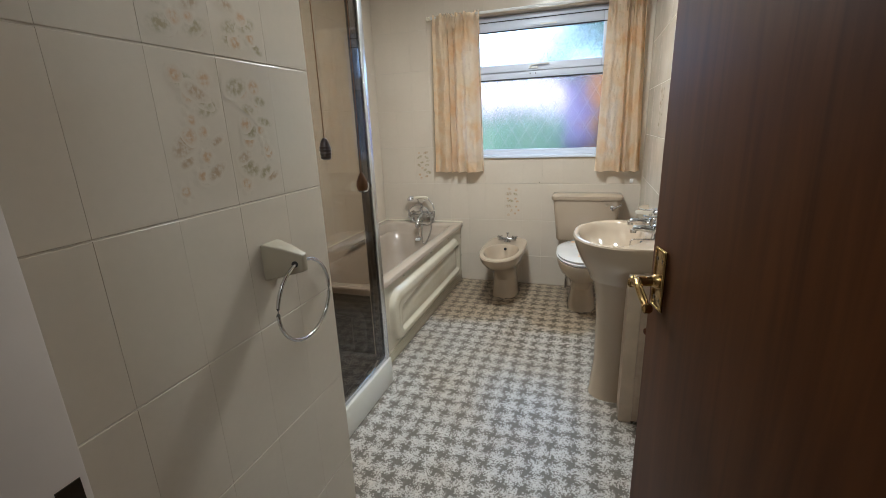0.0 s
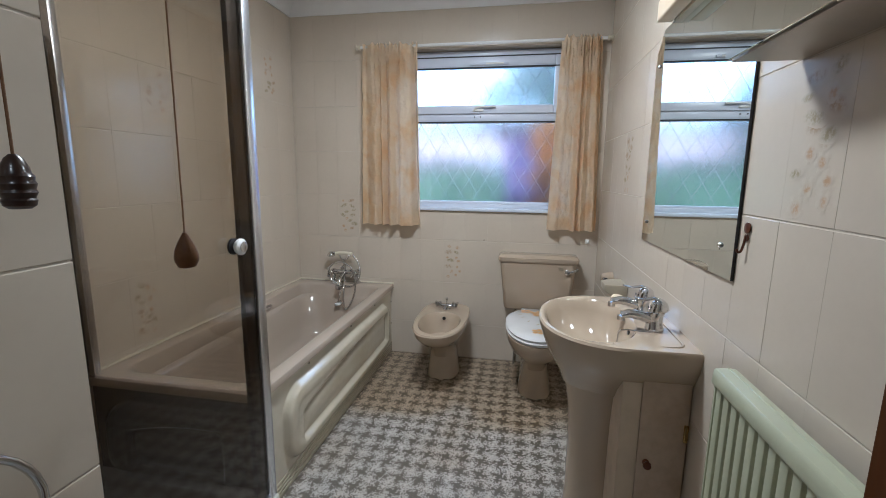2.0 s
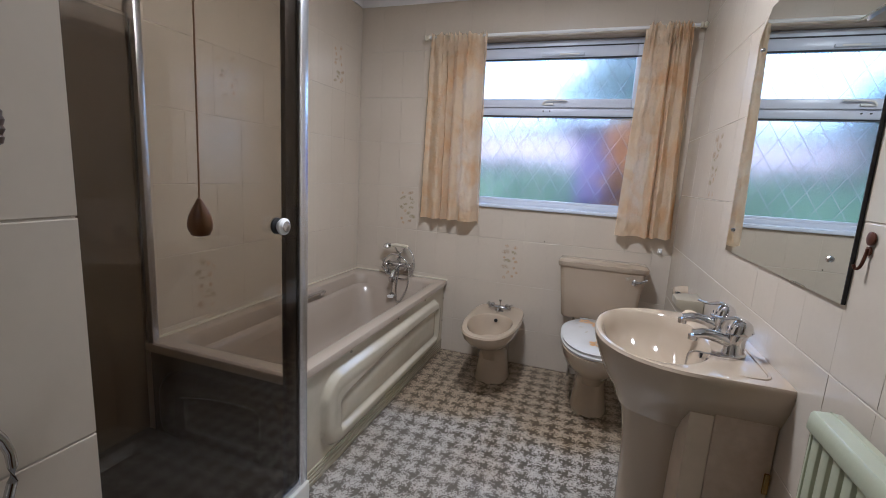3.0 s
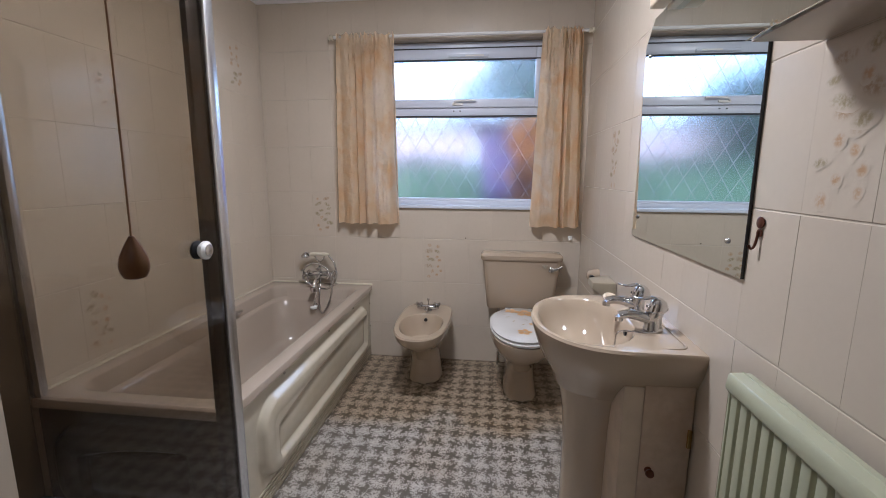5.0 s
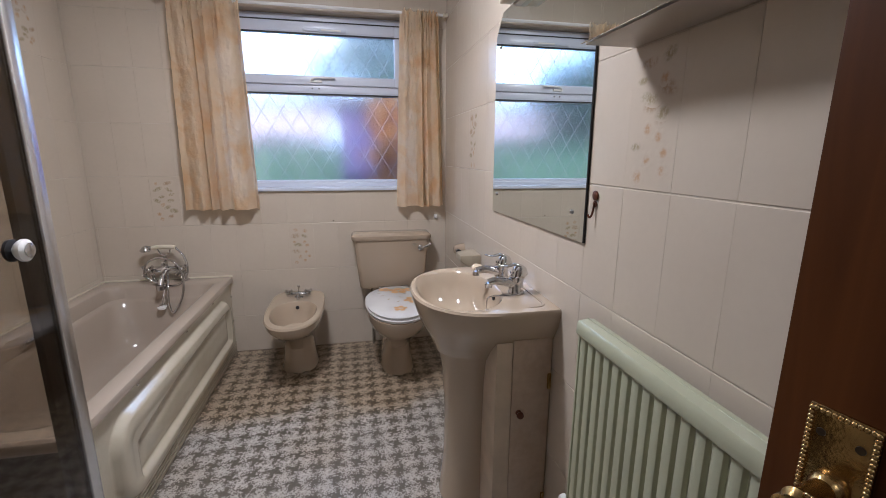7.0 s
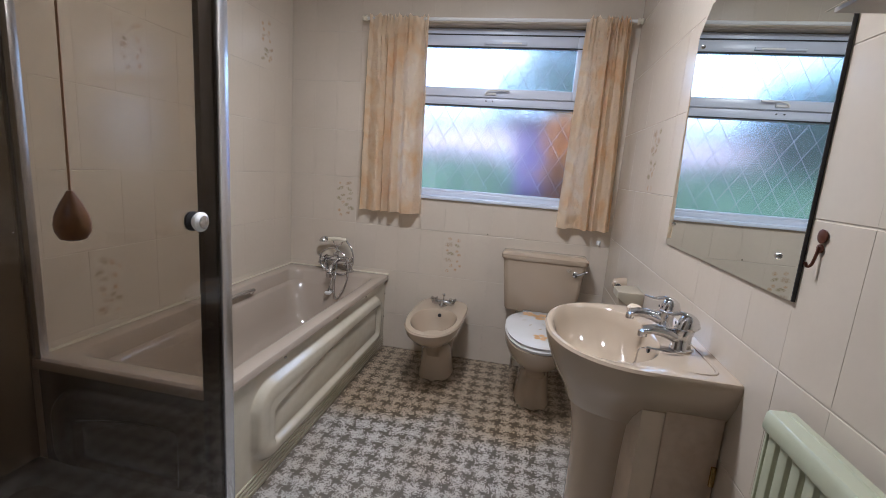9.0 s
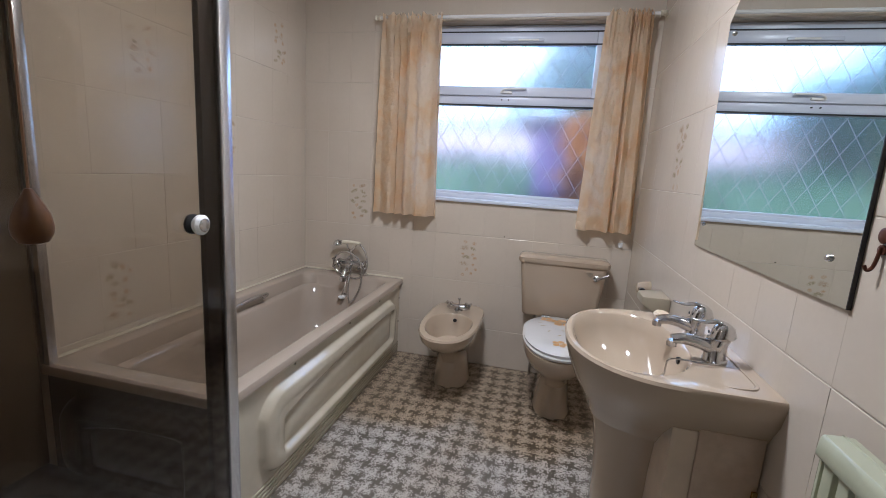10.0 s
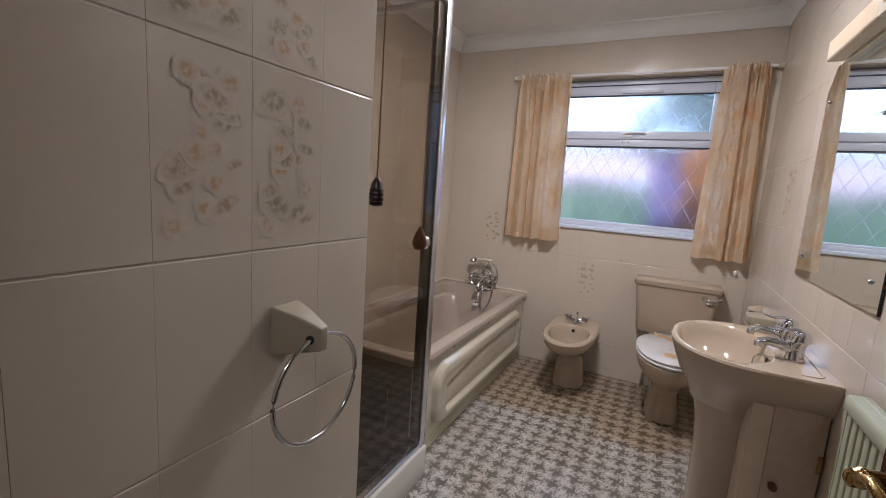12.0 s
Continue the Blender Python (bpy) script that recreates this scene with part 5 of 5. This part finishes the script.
# ---- ceiling lamp ----
cl = thing("ceiling_light", (LAMP[0], LAMP[1], CEIL), "round flush ceiling lamp with an opal shade, lit", "ceiling light")
part("base", lathe([(0.145, -0.001), (0.15, -0.014), (0.146, -0.024)], (0, 0, 0), "z", 40), SOAPWHITE, cl)
glow = bpy.data.materials.new("lit_opal_glass")
glow.use_nodes = True
g = glow.node_tree.nodes["Principled BSDF"]
g.inputs["Base Color"].default_value = (0.85, 0.82, 0.76, 1)
g.inputs["Emission Color"].default_value, g.inputs["Emission Strength"].default_value = (1.0, 0.92, 0.82, 1), 22.0
part("shade", lathe([(0.142, -0.0242), (0.140, -0.045), (0.125, -0.068), (0.09, -0.085), (0.04, -0.094)], (0, 0, 0), "z", 40), glow, cl, "glowing opal glass shade")

# ---- the door ----
DA = math.degrees(math.atan2(0.137, 0.687))
door = thing("door_1", (0.482, 0.478, 0.008), "open flat dark-stained wooden door", "door", rz=DA)
door["kind"] = "structure"
DW = 0.702
part("leaf", box(0.0, 0.036, 0.0, DW, 0.0, 1.985, 0.002), WOOD, door, "dark reddish-brown veneered leaf")


def door_handle(side):
    s = side
    x = -0.0005 if s < 0 else 0.0365
    py = DW - 0.052
    pl = part("handle_plate", box(min(x, x + s * 0.004), max(x, x + s * 0.004), py - 0.024, py + 0.024, 0.938, 1.058, 0.0015), BRASS, door, "aged brass backplate")
    bm = bmesh.new()
    for k in range(28):
        z = 0.942 + 0.112 * k / 27
        for y in (py - 0.0215, py + 0.0215):
            lathe([(0.0008, -0.0024), (0.0022, -0.0015), (0.0028, 0.0), (0.0022, 0.0015), (0.0008, 0.0024)], (x + s * 0.0042, y, z), "z", 10, bm)
    for k in range(10):
        y = py - 0.0185 + 0.037 * k / 9
        for z in (0.9415, 1.0545):
            lathe([(0.0008, -0.0024), (0.0022, -0.0015), (0.0028, 0.0), (0.0022, 0.0015), (0.0008, 0.0024)], (x + s * 0.0042, y, z), "y", 10, bm)
    part("rope_edge", bm, BRASS, pl, "beaded brass edge", True, 80)
    for y, z in ((py + 0.013, 1.036), (py - 0.013, 1.036), (py + 0.013, 0.958), (py - 0.013, 0.958)):
        part("screw", lathe([(0.0035, s * 0.0035), (0.0035, s * 0.0048)], (x, y, z), "x", 10), LATCH, pl)
    part("boss", lathe([(0.014, s * 0.003), (0.013, s * 0.012), (0.0095, s * 0.016), (0.0105, s * 0.042), (0.012, s * 0.048), (0.008, s * 0.055)], (x, py, 0.994), "x", 18), BRASS, pl)
    lv = part("lever", tube([(x + s * 0.047, py + 0.004, 0.990), (x + s * 0.048, py - 0.014, 1.000), (x + s * 0.050, py - 0.036, 0.997), (x + s * 0.050, py - 0.062, 0.984), (x + s * 0.050, py - 0.084, 0.977)], 0.0085, 12, ends=0.0065, flat=0.85), BRASS, door, "brass lever with rope edge")
    part("scroll", lathe([(0.006, x + s * 0.038), (0.009, x + s * 0.042), (0.009, x + s * 0.054), (0.005, x + s * 0.057)], (0, py + 0.006, 0.988), "x", 18), BRASS, lv)
    part("scroll_end", lathe([(0.006, x + s * 0.042), (0.009, x + s * 0.046), (0.009, x + s * 0.055), (0.005, x + s * 0.058)], (0, py - 0.087, 0.975), "x", 16), BRASS, lv)
    rope = bmesh.new()
    for k in range(22):
        t = k / 21
        lathe([(0.0008, -0.0026), (0.0022, -0.0016), (0.0028, 0.0), (0.0022, 0.0016), (0.0008, 0.0026)], (x + s * 0.0495, py - 0.006 - 0.076 * t, 1.006 + 0.006 * math.sin(t * 2.6) - 0.022 * t), "y", 8, rope)
    part("rope_edge", rope, BRASS, lv, "beaded edge along the lever", True, 80)


door_handle(-1)
door_handle(1)
part("latch_plate", box(0.008, 0.028, DW - 0.0005, DW + 0.0015, 0.965, 1.035), BRASS, door, "brass latch plate")
lin = thing("door_frame_1", (0, 0.435, 0), "painted door lining with a dark strike plate", "door frame")
lin["kind"] = "structure"
part("jamb", box(DX0, DX0 + 0.028, -0.058, 0.058, 0.0, 2.028, 0.002), LINING, lin)
part("jamb", box(DX1 - 0.016, DX1, -0.058, 0.038, 0.0, 2.028, 0.002), LINING, lin)
part("head", box(DX0, DX1, -0.058, 0.056, 2.029, 2.058, 0.002), LINING, lin)
part("strike_plate", box(DX0 + 0.0275, DX0 + 0.0295, 0.026, 0.050, 0.925, 0.955), LATCH, lin, "dark metal strike plate")
part("architrave", box(DX0 - 0.045, DX0 - 0.002, 0.0565, 0.068, 0.0, 2.09, 0.003), LINING, lin)

# ---- garden outside ----
haze = bpy.data.materials.new("bright_overcast_sky")
haze.use_nodes = True
hz_ = haze.node_tree.nodes["Principled BSDF"]
hz_.inputs["Base Color"].default_value = (0.8, 0.85, 0.9, 1)
hz_.inputs["Emission Color"].default_value, hz_.inputs["Emission Strength"].default_value = (0.50, 0.68, 1.0, 1), 2.7
bm = bmesh.new()
rows = []
for k in range(13):
    a = radians(-75 + 150 * k / 12)
    rows.append([(95 * math.sin(a), 10 + 85 * math.cos(a), z) for z in (-1.0, 30.0, 70.0)])
tagged(part("backdrop", loft(rows, bm, False), haze, None, "bright white overcast sky", False), kind="structure")
tagged(part("ground", boxes([(-60, 60, B + 0.29, 120, -0.5, -0.2)]), LAWN, None, "green lawn"), kind="structure")
rng = random.Random(5)


def clumps(bm, count, place, size):
    """Many small tilted leaves."""
    for _ in range(count):
        c = Vector(place())
        a, b = rng.uniform(0, 6.28), rng.uniform(-0.8, 0.8)
        u = Vector((math.cos(a), math.sin(a), b * 0.5)) * size * rng.uniform(0.6, 1.3)
        w = Vector((-math.sin(a) * 0.6, math.cos(a) * 0.6, rng.uniform(-0.9, 0.9))) * size * rng.uniform(0.4, 0.9)
        bm.faces.new([bm.verts.new(c + k) for k in (u, w, -u, -w)])
    return bm


hd = thing("hedge", (-1.7, 7.4, -0.2), "clipped green garden hedge", "hedge")
bm = box(-3.2, 2.1, -0.32, 0.32, 0.0, 1.55, 0.1)
part("branches", bm, HEDGE, hd)
part("leaves", clumps(bmesh.new(), 5200, lambda: (rng.uniform(-3.3, 2.2), rng.uniform(-0.42, 0.1), rng.uniform(0.0, 1.72) ** 1.0), 0.07), HEDGE, hd, smooth=False)
sh = thing("garden_shed", (0.42, 6.6, -0.2), "dark brown boarded garden shed", "shed")
part("wall", box(-0.55, 1.4, 0.0, 1.6, 0.0, 2.05), SHED, sh)
for k in range(16):
    part("board", box(-0.56, 1.41, -0.018, -0.001, 0.01 + 0.127 * k, 0.128 + 0.127 * k, 0.003), SHED, sh)
part("roof", slab([(-0.7, -0.15), (1.55, -0.15), (1.55, 1.75), (-0.7, 1.75)], 2.05, 2.13, 0.01), ROOFTILE, sh)
bu = thing("autumn_shrub", (0.27, 6.1, -0.2), "small shrub with orange leaves before the shed", "shrub")
part("stem", tube([(0, 0, 0), (0.04, 0.02, 0.6), (0.0, 0.05, 1.5)], 0.02, 8, ends=0.006), BARK, bu)
part("leaves", clumps(bmesh.new(), 1100, lambda: (rng.gauss(0.10, 0.10), rng.gauss(0, 0.10), rng.choice((1.15, 1.45, 1.75, 1.95)) + rng.gauss(0, 0.08)), 0.055), AUTUMN, bu, smooth=False)
tree = thing("tree", (1.05, 11.0, -0.2), "garden tree with loose green crown", "tree")
part("trunk", tube([(0, 0, 0), (0.1, 0, 1.2), (0.0, 0.1, 2.6), (0.1, 0, 4.2)], 0.16, 12, ends=0.05), BARK, tree)
for k in range(6):
    a = k * 1.05
    part("limb", tube([(0.05, 0.05, 2.0 + 0.3 * k), (0.6 * math.cos(a), 0.6 * math.sin(a), 2.7 + 0.3 * k), (1.3 * math.cos(a), 1.3 * math.sin(a), 3.1 + 0.3 * k)], 0.05, 8, ends=0.012), BARK, tree)
cent = [(rng.gauss(0, 0.8), rng.gauss(0, 0.8), rng.uniform(2.2, 5.0)) for _ in range(26)]


def crown():
    c = rng.choice(cent)
    return (c[0] + rng.gauss(0, 0.33), c[1] + rng.gauss(0, 0.33), c[2] + rng.gauss(0, 0.3))


part("crown", clumps(bmesh.new(), 9000, crown, 0.095), HEDGE, tree, smooth=False)
for x, y, z, turn in ((-4.1, 10.6, -2.0, 70), (-5.9, 11.4, -0.9, 200)):
    copy_thing(tree, pose(x, y, z, 0, 0, turn))
hs_ = thing("neighbour_house", (-6.5, 24, -0.2), "pinkish brick neighbouring house", "house")
part("wall", box(-7, 5.6, 0, 8, 0, 3.7), BRICK, hs_)
part("roof", loft([[(-7.4, -0.4, 3.7), (6.0, -0.4, 3.7), (6.0, 8.4, 3.7), (-7.4, 8.4, 3.7)], [(-7.4, 3.9, 4.9), (6.0, 3.9, 4.9), (6.0, 4.1, 4.9), (-7.4, 4.1, 4.9)]], None, True, True, True), ROOFTILE, hs_, "", False)
for x in (-5.5, -2.5, 0.5, 3.5):
    wd = part("window", box(x - 0.6, x + 0.6, -0.06, 0.02, 1.0, 2.3, 0.01), UPVC, hs_)
    part("pane", box(x - 0.5, x + 0.5, -0.075, -0.061, 1.1, 2.2), GASKET, wd)

# ---- wall tiles ----
TW, GAP, GAPV = 0.1512, 0.0003, 0.0022
tile_meshes = {}


def tile_mesh(w, h):
    key = (round(w, 4), round(h, 4))
    if key not in tile_meshes:
        me = bpy.data.meshes.new("tile")
        b, t = 0.0016, T - 0.0012
        pts, faces = [], []
        for inset, z in ((0.0, 0.0), (0.0, t - 0.0016), (b * 0.35, t - 0.0005), (b, t)):
            side = inset * 0.12
            pts += [(side, inset, z), (w - side, inset, z), (w - side, h - inset, z), (side, h - inset, z)]
        for k in range(3):
            for i in range(4):
                j = (i + 1) % 4
                faces.append((4 * k + i, 4 * k + j, 4 * k + 4 + j, 4 * k + 4 + i))
        faces += [(12, 13, 14, 15), (3, 2, 1, 0)]
        me.from_pydata(pts, [], faces)
        me.materials.append(TILE)
        tile_meshes[key] = me
    return tile_meshes[key]


def motif(parent, w, h, u0, v0, u1, v1, seed, count):
    """A faded flower spray on one tile: soft printed leaves and hearts under pale embossed petals."""
    r = random.Random(seed)
    top = T - 0.0012 + 0.0001
    put = lambda u, v, z: (min(max(u, 0.006), w - 0.006), min(max(v, 0.006), h - 0.006), top + z)
    relief = bmesh.new()
    rows = count + 1
    for k in range(rows * 2):
        u = u0 + (u1 - u0) * (0.26 + 0.48 * (k % 2)) + r.uniform(-0.022, 0.022)
        v = v0 + (v1 - v0) * (k // 2 + 0.5) / rows + r.uniform(-0.014, 0.014)
        kind = r.random()
        if kind < 0.42:
            bloom(relief, u, v, r.uniform(0.020, 0.028), put, 5, r.uniform(0, 6), 0.0)
            name, mat, long, wide = "heart_print", HEARTPRINT, r.uniform(0.014, 0.022), 0.9
        else:
            name, mat, long, wide = "leaf_print", r.choice((OLIVEPRINT, BROWNPRINT)), r.uniform(0.024, 0.042), r.uniform(0.38, 0.60)
        turn = r.uniform(-0.6, 0.6) + math.pi * r.randint(0, 1)
        ring = []
        for i in range(14):
            a = 2 * math.pi * i / 14
            x, y = long * math.cos(a), long * wide * math.sin(a) * (1.0 - 0.35 * math.cos(a))
            ring.append((x, y))
        film = bmesh.new()
        film.faces.new([film.verts.new((x, y, 0.0)) for x, y in ring])
        spot = part(name, film, mat, parent, "", False)
        du, dv = min(max(u, long), w - long), min(max(v, long), h - long)
        spot.matrix_local = Matrix.Translation((du, dv, top + 0.0006 + 0.00002 * k)) @ Matrix.Rotation(turn, 4, "Z")
    tagged(part("embossed_spray", relief, TILE, parent, "embossed flowers in the glaze", False), kind="stuff")


def tile_wall(wall, origin, along, up_joint, side_joint, u0, u1, v0, v1, pitch, holes=(), sprays=()):
    """Tiles in a flat space: u along the wall, v up; holes are openings; sprays mark the decorated tiles."""
    normal = Vector(along).cross(Vector((0, 0, 1)))
    m = Matrix((( along[0], 0, normal[0], origin[0]), (along[1], 0, normal[1], origin[1]), (0, 1, normal[2], origin[2]), (0, 0, 0, 1)))
    k0, k1 = math.floor((u0 - side_joint) / TW), math.ceil((u1 - side_joint) / TW)
    j0, j1 = math.floor((v0 - up_joint) / pitch), math.ceil((v1 - up_joint) / pitch)
    for j in range(j0, j1):
        for k in range(k0, k1):
            a, b = max(u0, side_joint + k * TW), min(u1, side_joint + (k + 1) * TW)
            c, d = max(v0, up_joint + j * pitch), min(v1, up_joint + (j + 1) * pitch)
            pieces = [(a, b, c, d)]
            for ha, hb, hc, hd_ in holes:
                cut = []
                for pa, pb, pc, pd in pieces:
                    if pb <= ha or pa >= hb or pd <= hc or pc >= hd_:
                        cut.append((pa, pb, pc, pd))
                        continue
                    cut += [(pa, ha, pc, pd), (hb, pb, pc, pd), (max(pa, ha), min(pb, hb), pc, hc), (max(pa, ha), min(pb, hb), hd_, pd)]
                pieces = [p for p in cut if p[1] - p[0] > 0.012 and p[3] - p[2] > 0.012]
            for pa, pb, pc, pd in pieces:
                if pb - pa < 0.012 or pd - pc < 0.012:
                    continue
                w, h = pb - pa - GAP, pd - pc - GAPV
                ob = new("tile", tile_mesh(w, h))
                ob.parent = wall
                lean = Matrix.Rotation(rng.uniform(-0.0012, 0.0012), 4, "X") @ Matrix.Rotation(rng.uniform(-0.0010, 0.0010), 4, "Y")
                ob.matrix_world = m @ Matrix.Translation((pa + GAP / 2, pc + GAPV / 2, 0.0004 + rng.uniform(0, 0.0005))) @ lean
                for su, sv, lo, hi, seed, count in sprays:
                    if pa <= su < pb and pc <= sv < pd and h > 0.2:
                        motif(ob, w, h, 0.02, h * lo, w - 0.02, h * hi, seed, count)


ZJ, TV = 0.243, 0.2968      # first joint and tile pitch up the walls
# back wall: u runs to +x, so the normal faces the room at -y
tile_wall(wall_back, (0, B + T, 0), (1, 0, 0), ZJ - TV, 0.020, L, R, 0.0, COVE + 0.01, TV, [(WX0, WX1, WZ0, WZ1)],
          [(-0.37, 0.70, 0.12, 0.92, 4, 6), (-1.13, 1.0, 0.1, 0.92, 9, 6)])
# left wall: u runs to -y... the normal must face +x
tile_wall(wall_left, (L - T, 0, 0), (0, 1, 0), ZJ - TV, 2.314, SHOWER, B - 0.001, 0.0, COVE + 0.01, TV, (),
          [(3.47, 1.95, 0.1, 0.9, 14, 6), (3.02, 1.35, 0.3, 0.95, 15, 5), (2.41, 0.72, 0.1, 0.9, 21, 6), (2.56, 1.6, 0.2, 0.9, 22, 5)])
tile_wall(wall_partition, (P - T, 0, 0), (0, 1, 0), 1.155 - 4 * TV, SHOWER, DOORWALL, SHOWER, 0.0, COVE + 0.01, TV, (),
          [(0.90, 1.30, 0.15, 0.92, 31, 8), (1.05, 1.30, 0.12, 0.9, 32, 8), (0.90, 1.60, 0.02, 0.5, 33, 5), (1.05, 1.60, 0.02, 0.35, 34, 3)])
tile_wall(wall_partition, (0, SHOWER - T, 0), (-1, 0, 0), 1.155 - 4 * TV, -P, -P + 0.001, -L - 0.001, 0.0, COVE + 0.01, TV)
# right wall: normal faces -x
tile_wall(wall_right, (R + T, 0, 0), (0, -1, 0), 1.1925 - 5 * 0.2950, -1.766, -B + 0.001, -DOORWALL, 0.0, COVE + 0.01, 0.2950, (),
          [(-1.69, 1.30, 0.06, 0.95, 41, 7), (-3.12, 1.35, 0.06, 0.95, 42, 7)])
